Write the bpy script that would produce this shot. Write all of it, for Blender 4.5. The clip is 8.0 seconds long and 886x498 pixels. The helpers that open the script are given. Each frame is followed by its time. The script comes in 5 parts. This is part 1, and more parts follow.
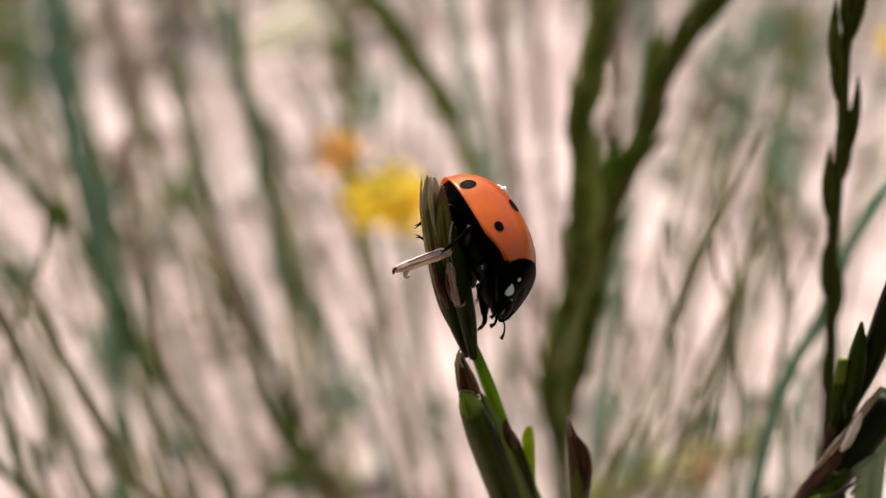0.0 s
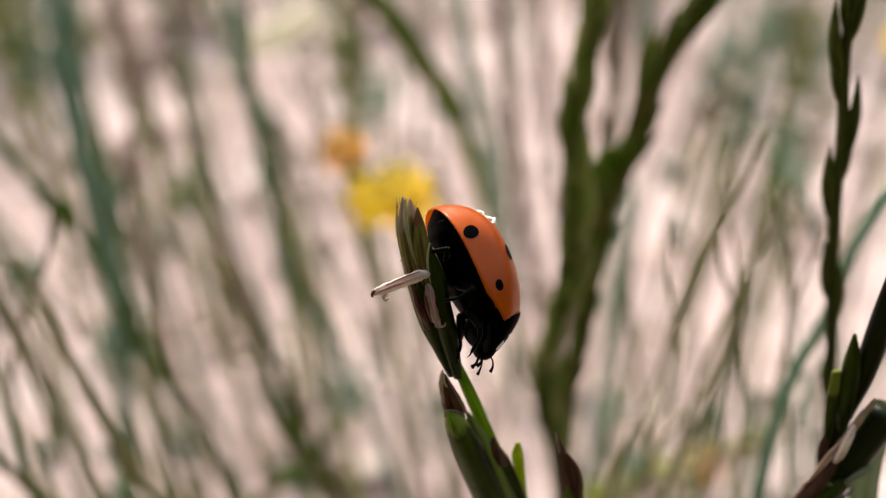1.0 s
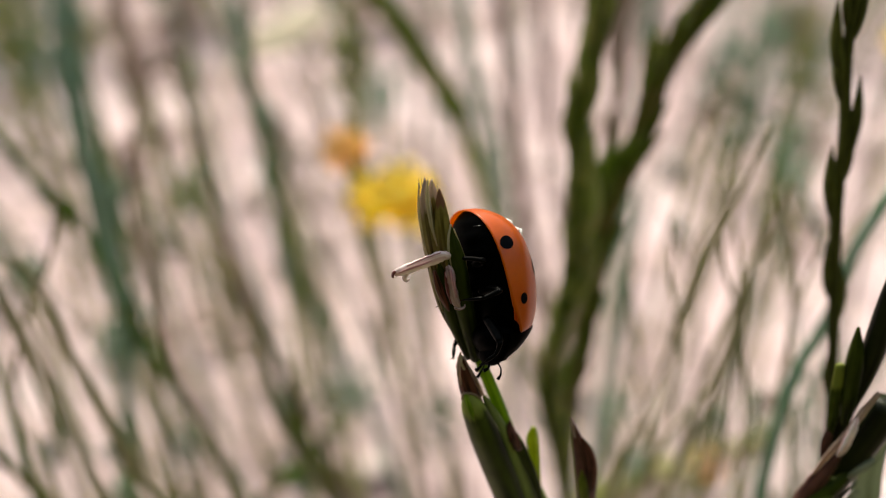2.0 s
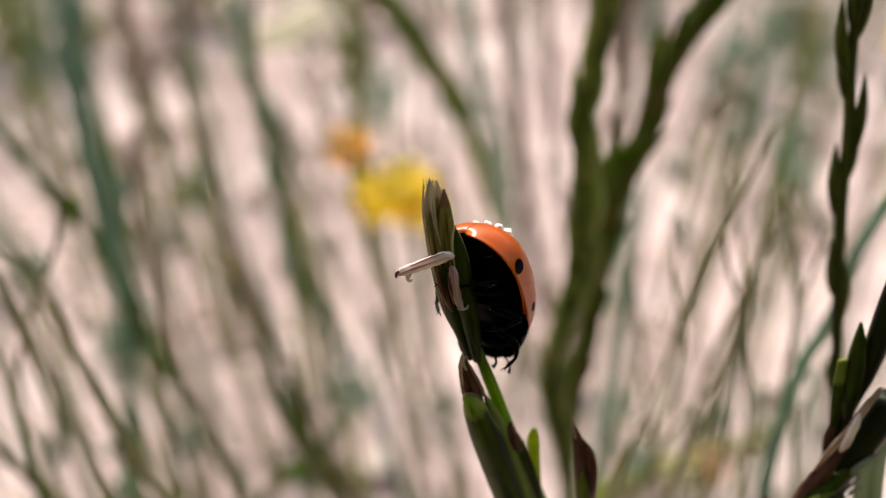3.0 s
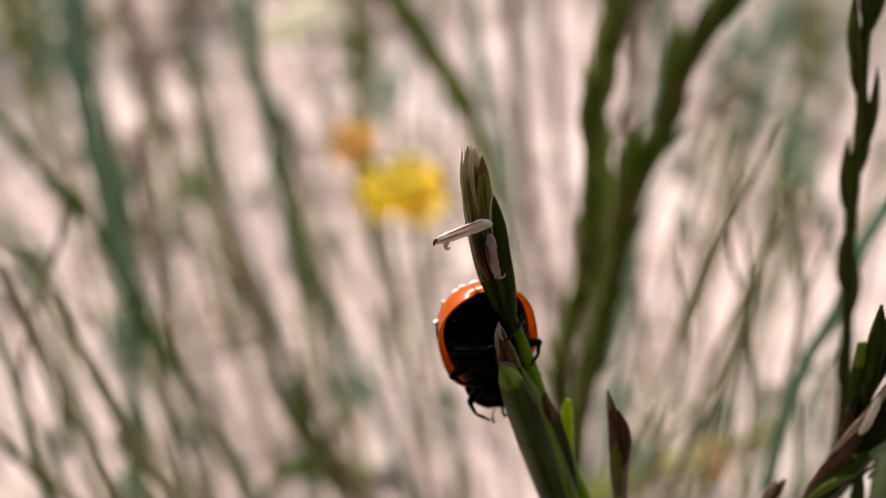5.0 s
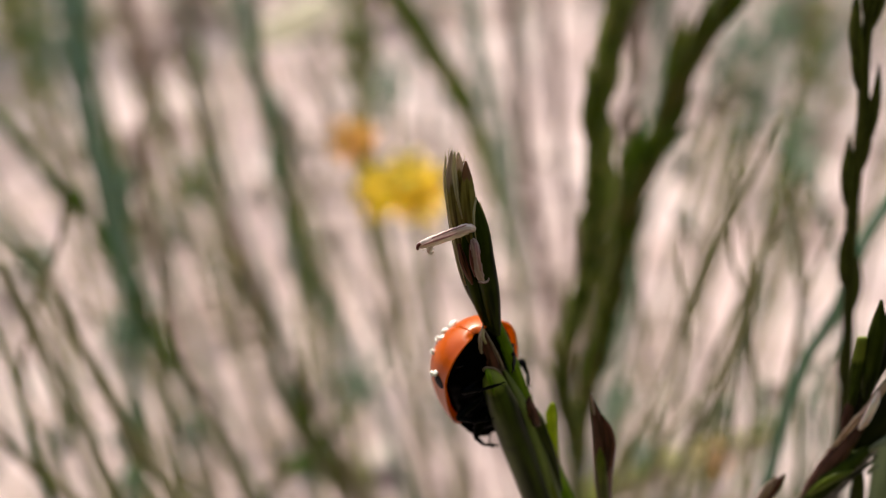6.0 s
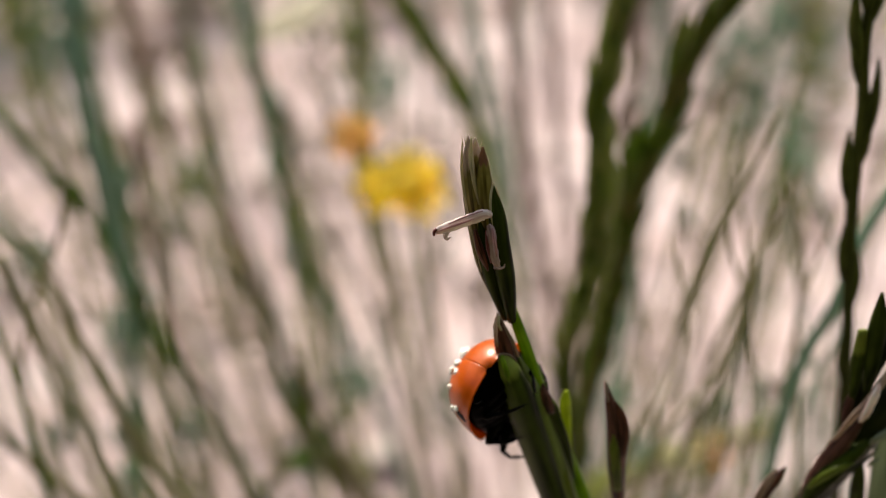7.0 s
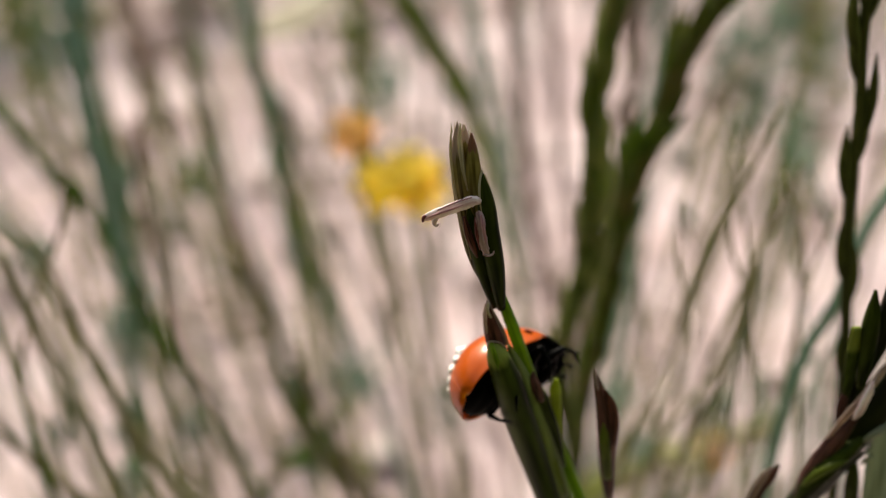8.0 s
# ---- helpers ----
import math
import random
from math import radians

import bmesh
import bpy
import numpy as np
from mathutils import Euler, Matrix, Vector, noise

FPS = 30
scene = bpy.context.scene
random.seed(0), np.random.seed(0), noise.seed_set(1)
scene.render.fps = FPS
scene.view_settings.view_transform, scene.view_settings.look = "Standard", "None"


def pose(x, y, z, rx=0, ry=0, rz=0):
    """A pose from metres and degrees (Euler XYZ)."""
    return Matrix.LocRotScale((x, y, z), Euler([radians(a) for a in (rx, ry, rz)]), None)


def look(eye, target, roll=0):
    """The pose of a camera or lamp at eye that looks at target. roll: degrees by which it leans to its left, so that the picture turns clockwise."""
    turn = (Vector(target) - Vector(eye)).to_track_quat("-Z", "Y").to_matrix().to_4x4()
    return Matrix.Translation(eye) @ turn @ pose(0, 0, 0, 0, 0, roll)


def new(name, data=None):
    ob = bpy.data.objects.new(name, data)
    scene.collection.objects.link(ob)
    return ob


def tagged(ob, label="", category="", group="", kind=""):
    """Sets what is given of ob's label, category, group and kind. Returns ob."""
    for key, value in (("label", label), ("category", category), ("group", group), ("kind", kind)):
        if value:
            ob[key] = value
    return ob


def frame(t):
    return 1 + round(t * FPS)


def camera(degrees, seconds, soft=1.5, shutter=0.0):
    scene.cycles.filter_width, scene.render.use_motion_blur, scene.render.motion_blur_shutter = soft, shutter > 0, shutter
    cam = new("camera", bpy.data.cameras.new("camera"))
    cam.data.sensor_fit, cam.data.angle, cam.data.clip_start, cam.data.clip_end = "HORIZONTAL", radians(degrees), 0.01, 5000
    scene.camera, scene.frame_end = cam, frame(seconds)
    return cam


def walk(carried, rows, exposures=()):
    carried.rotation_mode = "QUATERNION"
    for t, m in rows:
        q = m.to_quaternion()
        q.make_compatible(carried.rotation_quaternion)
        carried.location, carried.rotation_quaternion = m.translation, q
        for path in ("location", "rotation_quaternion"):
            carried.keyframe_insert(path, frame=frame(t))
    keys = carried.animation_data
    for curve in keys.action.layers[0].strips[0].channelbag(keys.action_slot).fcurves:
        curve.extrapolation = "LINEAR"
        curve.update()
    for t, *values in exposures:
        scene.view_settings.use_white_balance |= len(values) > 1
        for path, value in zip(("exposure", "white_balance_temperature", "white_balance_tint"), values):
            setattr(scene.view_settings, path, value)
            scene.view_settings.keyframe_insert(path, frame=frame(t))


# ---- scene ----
# A seven-spot ladybird climbs round a flowering grass spike; sunlit dry ground and blurred grass behind.
cam = camera(45, 8.0, soft=1.2)
cam.data.dof.use_dof = True
cam.data.dof.focus_distance = 0.0500
cam.data.dof.aperture_fstop = 28.0
walk(cam, [
    (0, look((0.00000, 0.00000, 0.30000), (0.00000, 0.86603, -0.20000))),
    (0.5, look((0.00000, 0.00000, 0.30000), (-0.00118, 0.86581, -0.20036))),
    (1, look((-0.00003, -0.00000, 0.30000), (-0.00422, 0.86545, -0.20097))),
    (1.5, look((-0.00006, -0.00000, 0.30000), (-0.00526, 0.86536, -0.20113))),
    (3, look((-0.00012, -0.00001, 0.29998), (-0.00885, 0.86408, -0.20328))),
    (3.5, look((-0.00015, -0.00002, 0.29997), (-0.01023, 0.86319, -0.20477))),
    (4, look((-0.00018, -0.00004, 0.29994), (-0.00977, 0.86262, -0.20576))),
    (4.5, look((-0.00018, -0.00005, 0.29991), (-0.01121, 0.86228, -0.20631))),
    (6, look((-0.00018, -0.00011, 0.29981), (-0.01233, 0.86139, -0.20779))),
    (6.5, look((-0.00018, -0.00016, 0.29974), (-0.01272, 0.86063, -0.20907))),
    (7, look((-0.00018, -0.00019, 0.29968), (-0.01160, 0.85959, -0.21085))),
    (7.5, look((-0.00018, -0.00023, 0.29962), (-0.01284, 0.85908, -0.21168))),
    (8, look((-0.00018, -0.00026, 0.29957), (-0.01215, 0.85880, -0.21218))),
], exposures=[(0.0, 0.31, 7250, 8), (4.7, 0.31, 7250, 8), (6.2, 0.18, 7250, 8), (8.0, 0.16, 7250, 8)])

# ---- light ----
SUN_TO = Vector((-0.25, 0.64, 0.71)).normalized()
world = bpy.data.worlds.new("sky")
scene.world = world
world.use_nodes = True
wn = world.node_tree.nodes
sky = wn.new("ShaderNodeTexSky")
sky.sky_type = "NISHITA"
sky.sun_disc = False
sky.sun_elevation = math.asin(SUN_TO.z)
sky.sun_rotation = math.atan2(SUN_TO.x, SUN_TO.y)
sky.dust_density = 9.0
wn["Background"].inputs["Strength"].default_value = 0.10
veil = wn.new("ShaderNodeMix")  # thin bright haze over the whole sky
veil.data_type, veil.blend_type = "RGBA", "ADD"
veil.inputs[0].default_value = 1.0
veil.inputs[7].default_value = (2.9, 3.8, 5.2, 1)
world.node_tree.links.new(sky.outputs["Color"], veil.inputs[6])
world.node_tree.links.new(veil.outputs[2], wn["Background"].inputs["Color"])
sun = new("sun", bpy.data.lights.new("sun", "SUN"))
sun.data.energy = 5.0
sun.data.angle = radians(4.0)
sun.data.color = (0.98, 0.975, 0.90)
sun.matrix_world = look(SUN_TO * 3, (0, 0, 0))


# ---- materials ----
def material(name, rough=0.6, metal=0.0, spec=0.5, coat=0.0, translucent=0.0):
    m = bpy.data.materials.new(name)
    m.use_nodes = True
    nt = m.node_tree
    b = nt.nodes["Principled BSDF"]
    b.inputs["Roughness"].default_value = rough
    b.inputs["Metallic"].default_value = metal
    b.inputs["Specular IOR Level"].default_value = spec
    b.inputs["Coat Weight"].default_value = coat
    b.inputs["Coat Roughness"].default_value = 0.12
    return m, nt, b


def node(nt, kind, **inputs):
    n = nt.nodes.new(kind)
    for key, value in inputs.items():
        n.inputs[key.replace("_", " ")].default_value = value
    return n


def ramp(nt, fac, stops):
    n = nt.nodes.new("ShaderNodeValToRGB")
    while len(n.color_ramp.elements) < len(stops):
        n.color_ramp.elements.new(0.5)
    for e, (p, c) in zip(n.color_ramp.elements, stops):
        e.position, e.color = p, (*c, 1)
    nt.links.new(fac, n.inputs["Fac"])
    return n.outputs["Color"]


def mix(nt, fac, a, b, blend="MIX"):
    n = nt.nodes.new("ShaderNodeMix")
    n.data_type, n.blend_type = "RGBA", blend
    for socket, value in ((n.inputs[0], fac), (n.inputs[6], a), (n.inputs[7], b)):
        if hasattr(value, "links"):
            nt.links.new(value, socket)
        else:
            socket.default_value = value if isinstance(value, (int, float)) else (*value, 1)
    return n.outputs[2]


def coords(nt, kind="Object", scale=(1, 1, 1)):
    tc = nt.nodes.new("ShaderNodeTexCoord")
    mp = nt.nodes.new("ShaderNodeMapping")
    mp.inputs["Scale"].default_value = scale
    nt.links.new(tc.outputs[kind], mp.inputs["Vector"])
    return mp.outputs["Vector"]


def noise_tex(nt, vec, scale, detail=4, rough=0.55):
    n = node(nt, "ShaderNodeTexNoise", Scale=scale, Detail=detail, Roughness=rough)
    nt.links.new(vec, n.inputs["Vector"])
    return n.outputs["Fac"]


def bump(nt, b, height, strength, distance):
    n = node(nt, "ShaderNodeBump", Strength=strength, Distance=distance)
    nt.links.new(height, n.inputs["Height"])
    nt.links.new(n.outputs["Normal"], b.inputs["Normal"])


def let_light_through(m, nt, b, color, amount):
    t = nt.nodes.new("ShaderNodeBsdfTranslucent")
    nt.links.new(color, t.inputs["Color"])
    mx = nt.nodes.new("ShaderNodeMixShader")
    mx.inputs[0].default_value = amount
    nt.links.new(b.outputs[0], mx.inputs[1])
    nt.links.new(t.outputs[0], mx.inputs[2])
    nt.links.new(mx.outputs[0], nt.nodes["Material Output"].inputs["Surface"])


def plant(name, low, high, tip=None, tip_at=0.75, ribs=8.0, through_light=0.3, rough=0.42, blotch=900.0, patch_color=None, spec=0.14):
    """Plant tissue: ribs run along the piece, colour varies in patches and changes towards the tip."""
    m, nt, b = material(name, rough, spec=spec)
    uv = coords(nt, "UV")
    split = nt.nodes.new("ShaderNodeSeparateXYZ")
    nt.links.new(uv, split.inputs[0])
    streak = noise_tex(nt, coords(nt, "UV", (ribs, 1.2, 1)), 1.0, 2)
    patch = noise_tex(nt, coords(nt), blotch, 4)
    base = ramp(nt, streak, [(0.38, low), (0.60, high)])
    base = mix(nt, ramp(nt, patch, [(0.42, (0, 0, 0)), (0.72, (0.55, 0.55, 0.55))]), base, patch_color or tuple(0.5 * (p + q) * 0.55 for p, q in zip(low, high)))
    if tip:
        along = nt.nodes.new("ShaderNodeMath")
        along.operation = "MULTIPLY_ADD"
        nt.links.new(streak, along.inputs[0])
        along.inputs[1].default_value = 0.45
        nt.links.new(split.outputs["Y"], along.inputs[2])
        f = ramp(nt, along.outputs[0], [(tip_at + 0.05, (0, 0, 0)), (tip_at + 0.32, (1, 1, 1))])
        base = mix(nt, f, base, tip)
    rnd = nt.nodes.new("ShaderNodeObjectInfo")
    hsv = node(nt, "ShaderNodeHueSaturation", Saturation=1.0)
    vr = nt.nodes.new("ShaderNodeMapRange")
    vr.inputs["To Min"].default_value, vr.inputs["To Max"].default_value = 0.8, 1.25
    nt.links.new(rnd.outputs["Random"], vr.inputs["Value"])
    nt.links.new(vr.outputs["Result"], hsv.inputs["Value"])
    nt.links.new(base, hsv.inputs["Color"])
    base = hsv.outputs["Color"]
    nt.links.new(base, b.inputs["Base Color"])
    bump(nt, b, streak, 0.5, 0.00008)
    if through_light:
        let_light_through(m, nt, b, base, through_light)
    return m


CULM = plant("green_culm", (0.08, 0.16, 0.008), (0.24, 0.37, 0.022), through_light=0.45)
# the paler yellow-green tip also makes the upper glume look lit
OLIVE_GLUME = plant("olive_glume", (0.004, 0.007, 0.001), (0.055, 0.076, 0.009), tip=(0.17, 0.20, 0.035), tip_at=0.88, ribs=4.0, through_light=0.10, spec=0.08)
TEAL = plant("teal_green_leaf", (0.06, 0.13, 0.085), (0.16, 0.28, 0.19), through_light=0.3, blotch=200, patch_color=(0.13, 0.22, 0.08))
SHEATH = plant("dull_green_sheath", (0.035, 0.052, 0.008), (0.20, 0.25, 0.07), ribs=5.0, through_light=0.25, patch_color=(0.13, 0.14, 0.05), spec=0.3)
FRESH_RIB = plant("yellowish_sheath", (0.05, 0.07, 0.006), (0.20, 0.24, 0.03), ribs=4.0, through_light=0.3)
SAGE = plant("sage_leaf", (0.20, 0.24, 0.16), (0.40, 0.45, 0.34), through_light=0.4, blotch=300, patch_color=(0.30, 0.30, 0.22))
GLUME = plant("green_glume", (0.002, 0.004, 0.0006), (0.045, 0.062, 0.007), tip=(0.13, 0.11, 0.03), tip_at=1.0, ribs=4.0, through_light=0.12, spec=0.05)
LEMMA = plant("straw_lemma", (0.022, 0.010, 0.004), (0.36, 0.30, 0.11), tip=(0.40, 0.31, 0.25), tip_at=0.9, through_light=0.4)
PURPLE = plant("purple_glume", (0.014, 0.004, 0.003), (0.12, 0.040, 0.026), tip=(0.28, 0.18, 0.13), tip_at=0.98, through_light=0.12)
TAN = plant("tan_membrane", (0.20, 0.13, 0.10), (0.52, 0.40, 0.33), through_light=0.4)
BUD = plant("maroon_bud", (0.016, 0.006, 0.005), (0.13, 0.055, 0.042), tip=(0.36, 0.26, 0.20), tip_at=0.98, through_light=0.12)
PINK = plant("pink_streak", (0.30, 0.11, 0.13), (0.52, 0.30, 0.30), through_light=0.1)
FRESH_OLIVE = plant("yellowish_green_blade", (0.30, 0.37, 0.10), (0.50, 0.54, 0.20), through_light=0.6, blotch=150, patch_color=(0.50, 0.38, 0.20))
AMBER = plant("amber_lemma", (0.09, 0.065, 0.012), (0.40, 0.33, 0.09), tip=(0.24, 0.12, 0.07), tip_at=0.9, through_light=0.4)
MAUVE = plant("mauve_anther", (0.16, 0.06, 0.07), (0.62, 0.46, 0.44), ribs=4.0, through_light=0.15)
MEMBRANE = plant("dry_membrane", (0.36, 0.30, 0.16), (0.62, 0.54, 0.36), through_light=0.4)
MAROON = plant("maroon_streak", (0.06, 0.012, 0.015), (0.17, 0.05, 0.045), through_light=0.1)
ANTHER = plant("pale_anther", (0.60, 0.38, 0.38), (0.90, 0.83, 0.80), ribs=6.0, through_light=0.2, rough=0.5)
SAP_GREEN = plant("sap_green_stalk", (0.032, 0.062, 0.005), (0.15, 0.21, 0.022), through_light=0.45, blotch=180, patch_color=(0.22, 0.21, 0.06))
BLADE = plant("fresh_blade", (0.26, 0.33, 0.02), (0.44, 0.50, 0.06), through_light=0.45)
DARK_GREEN = plant("shaded_stalk_green", (0.035, 0.10, 0.005), (0.12, 0.24, 0.02), through_light=0.35, blotch=250, patch_color=(0.15, 0.16, 0.04))
MOTTLED = plant("mottled_stalk", (0.034, 0.040, 0.007), (0.15, 0.15, 0.026), through_light=0.35, blotch=220, patch_color=(0.26, 0.20, 0.08))
OLIVE = plant("olive_stalk", (0.13, 0.175, 0.03), (0.31, 0.36, 0.085), through_light=0.4, blotch=200, patch_color=(0.34, 0.27, 0.15))
GREY_GREEN = plant("grey_green_stalk", (0.12, 0.25, 0.175), (0.31, 0.47, 0.34), through_light=0.4, blotch=200, patch_color=(0.34, 0.40, 0.31))
BROWN = plant("dry_brown_stalk", (0.33, 0.235, 0.215), (0.54, 0.41, 0.37), through_light=0.35, blotch=200, patch_color=(0.36, 0.33, 0.24))
STRAW = plant("dry_straw", (0.38, 0.30, 0.25), (0.58, 0.48, 0.42), through_light=0.2, blotch=250)
YELLOW = plant("yellow_petal", (0.94, 0.74, 0.07), (0.98, 0.86, 0.22), through_light=0.6, blotch=300, patch_color=(0.95, 0.70, 0.04))
ORANGE = plant("orange_petal", (0.80, 0.46, 0.11), (0.92, 0.66, 0.27), through_light=0.55, blotch=300, patch_color=(0.85, 0.66, 0.30))
PALE_GREEN = plant("pale_green_blade", (0.60, 0.60, 0.47), (0.74, 0.73, 0.60), through_light=0.7, blotch=120, patch_color=(0.62, 0.54, 0.46))
WIRY = plant("wiry_olive_stalk", (0.22, 0.195, 0.11), (0.42, 0.38, 0.22), through_light=0.3, blotch=200, patch_color=(0.24, 0.27, 0.13))
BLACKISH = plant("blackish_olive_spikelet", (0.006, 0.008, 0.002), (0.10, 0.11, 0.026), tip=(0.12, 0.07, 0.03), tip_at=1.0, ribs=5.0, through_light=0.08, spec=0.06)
# darker copy of GLUME, with the side spike's shade put into the colour
SHADED_GREEN = plant("shaded_glume_green", (0.002, 0.003, 0.001), (0.014, 0.019, 0.004), tip=(0.05, 0.018, 0.012), tip_at=0.95, through_light=0.04)


def shell_material():
    m, nt, b = material("red_wing_case", 0.36, spec=0.08, coat=1.0)
    b.inputs["Coat IOR"].default_value = 1.42
    b.inputs["Coat Roughness"].default_value = 0.28
    v = coords(nt)
    c = ramp(nt, noise_tex(nt, v, 700.0, 5), [(0.3, (0.50, 0.075, 0.0003)), (0.7, (0.60, 0.115, 0.0005))])
    c = mix(nt, ramp(nt, noise_tex(nt, v, 4200.0, 3), [(0.45, (0, 0, 0)), (0.8, (0.35, 0.35, 0.35))]), c, (0.38, 0.035, 0.002))
    nt.links.new(c, b.inputs["Base Color"])
    bump(nt, b, noise_tex(nt, v, 9000.0, 2), 0.12, 0.00002)
    glow = nt.nodes.new("ShaderNodeRGB")
    glow.outputs[0].default_value = (1.0, 0.40, 0.01, 1)
    let_light_through(m, nt, b, glow.outputs[0], 0.34)
    return m


def plain(name, color, rough, spec=0.5, grain=3000.0, amount=0.4, relief=0.00002):
    m, nt, b = material(name, rough, spec=spec)
    f = noise_tex(nt, coords(nt), grain, 4)
    c = ramp(nt, f, [(0.3, tuple(k * (1 - amount) for k in color)), (0.7, tuple(min(1, k * (1 + amount)) for k in color))])
    nt.links.new(c, b.inputs["Base Color"])
    bump(nt, b, f, 0.4, relief)
    return m


SHELL = shell_material()
BLACK = plain("black_chitin", (0.0006, 0.0006, 0.0006), 0.35, spec=0.008)
LEG = plain("black_leg_chitin", (0.0006, 0.0006, 0.0006), 0.34, spec=0.04)
SPOT = plain("black_wing_spot", (0.002, 0.002, 0.003), 0.35, spec=0.02)
GLOSSY = plain("glossy_black_chitin", (0.0008, 0.0008, 0.0008), 0.2, spec=0.12)
WHITE = plain("cream_chitin", (0.62, 0.57, 0.62), 0.4, amount=0.1)
POLLEN = plain("pollen_grain", (0.90, 0.88, 0.82), 0.6, amount=0.05)
STONE = plain("pale_stone", (0.50, 0.42, 0.39), 0.85, grain=120.0, amount=0.25, relief=0.002)


def ground_material():
    m, nt, b = material("dry_pinkish_soil", 0.95, spec=0.2)
    v = coords(nt)
    big = noise_tex(nt, v, 9.0, 3)
    c = ramp(nt, big, [(0.32, (0.38, 0.275, 0.275)), (0.5, (0.51, 0.385, 0.39)), (0.66, (0.69, 0.55, 0.56))])
    fine = noise_tex(nt, v, 70.0, 5)
    c = mix(nt, ramp(nt, fine, [(0.45, (0, 0, 0)), (0.8, (0.6, 0.6, 0.6))]), c, (0.33, 0.26, 0.22))
    nt.links.new(c, b.inputs["Base Color"])
    bump(nt, b, fine, 0.8, 0.006)
    return m


SOIL = ground_material()


# ---- shapes ----
def spline(points, steps):
    """A smooth curve through the control rows (any number of columns)."""
    p = [np.array(q, float) for q in points]
    n = len(p)
    gap = [max(1e-7, float(np.linalg.norm(p[i + 1][:3] - p[i][:3]))) for i in range(n - 1)]
    way = [(p[i + 1] - p[i]) / gap[i] for i in range(n - 1)]
    tan = [way[0]] + [(way[i - 1] * gap[i] + way[i] * gap[i - 1]) / (gap[i] + gap[i - 1]) for i in range(1, n - 1)] + [way[-1]]
    out = []
    for i in range(n - 1):
        for k in range(steps):
            t = k / steps
            out.append(p[i] * (2 * t ** 3 - 3 * t ** 2 + 1) + p[i + 1] * (3 * t ** 2 - 2 * t ** 3)
                       + gap[i] * (tan[i] * (t ** 3 - 2 * t ** 2 + t) + tan[i + 1] * (t ** 3 - t ** 2)))
    out.append(p[-1])
    return out


def tube(points, radii, flat=1.0, side=(0, 1, 0), seg=8, steps=5, keel=0.0, lumps=0.0):
    """Vertices, faces and uv of a closed tapering tube along a curve. flat squeezes it along `side`; keel sharpens its back."""
    rows = spline([(*p, r) for p, r in zip(points, radii)], steps)
    path = [Vector(r[:3]) for r in rows]
    rad = [max(1e-6, float(r[3])) for r in rows]
    verts, faces, uvs = [], [], []
    n = len(path)
    for i, p in enumerate(path):
        t = (path[min(i + 1, n - 1)] - path[max(i - 1, 0)]).normalized()
        s = Vector(side)
        s = (s - t * s.dot(t))
        s = s.normalized() if s.length > 1e-6 else t.orthogonal().normalized()
        w = t.cross(s)
        for k in range(seg):
            a = 2 * math.pi * k / seg
            r = rad[i] * (1 + lumps * math.sin(3 * a + i * 1.7))
            back = max(0.0, -math.sin(a)) ** 6 * keel
            verts.append(p + w * (r * math.cos(a)) + s * (r * flat * (math.sin(a) - back)))
    for i in range(n - 1):
        for k in range(seg):
            j = (k + 1) % seg
            faces.append((i * seg + k, i * seg + j, (i + 1) * seg + j, (i + 1) * seg + k))
            uvs.append(((k / seg, i / (n - 1)), ((k + 1) / seg, i / (n - 1)), ((k + 1) / seg, (i + 1) / (n - 1)), (k / seg, (i + 1) / (n - 1))))
    faces.append(tuple(range(seg))[::-1])
    uvs.append(tuple((k / seg, 0.0) for k in range(seg))[::-1])
    faces.append(tuple((n - 1) * seg + k for k in range(seg)))
    uvs.append(tuple((k / seg, 1.0) for k in range(seg)))
    return verts, faces, uvs


def join(pieces):
    verts, faces, uvs = [], [], []
    for v, f, u in pieces:
        o = len(verts)
        verts += v
        faces += [tuple(i + o for i in q) for q in f]
        uvs += u
    return verts, faces, uvs


def mesh_of(name, shape, mat, smooth=True):
    verts, faces, uvs = shape
    me = bpy.data.meshes.new(name)
    me.from_pydata([tuple(v) for v in verts], [], faces)
    layer = me.uv_layers.new(name="UVMap")
    flat = [c for f in uvs for q in f for c in q]
    layer.data.foreach_set("uv", flat)
    me.polygons.foreach_set("use_smooth", [smooth] * len(me.polygons))
    me.materials.append(mat)
    me.update()
    return me


def part(name, shape, mat, parent=None, label=""):
    ob = new(name, mesh_of(name, shape, mat))
    ob.parent = parent
    return tagged(ob, label) if label else ob


def sheet(fn, nu, nv, closed=False):
    """A grid surface from fn(u, v), u and v from 0 to 1."""
    verts = [Vector(fn(i / nu, j / nv)) for i in range(nu + 1) for j in range(nv + 1)]
    faces, uvs = [], []
    for i in range(nu):
        for j in range(nv):
            a = i * (nv + 1) + j
            faces.append((a, a + nv + 1, a + nv + 2, a + 1))
            uvs.append(((i / nu, j / nv), ((i + 1) / nu, j / nv), ((i + 1) / nu, (j + 1) / nv), (i / nu, (j + 1) / nv)))
    return verts, faces, uvs


def blob(center, size, turn=(0, 0, 0), rough=0.0, nu=16, nv=10, power=1.0):
    e = Euler([radians(a) for a in turn]).to_matrix()
    c = Vector(center)

    def at(u, v):
        a, b = 2 * math.pi * u, math.pi * (v - 0.5)
        d = Vector((math.cos(a) * math.cos(b), math.sin(a) * math.cos(b), math.sin(b)))
        k = 1 + rough * noise.noise(d * 2.1 + c * 700)
        d = Vector([math.copysign(abs(q) ** power, q) for q in d])
        return c + e @ Vector((d.x * size[0] * k, d.y * size[1] * k, d.z * size[2] * k))
    return sheet(at, nu, nv)


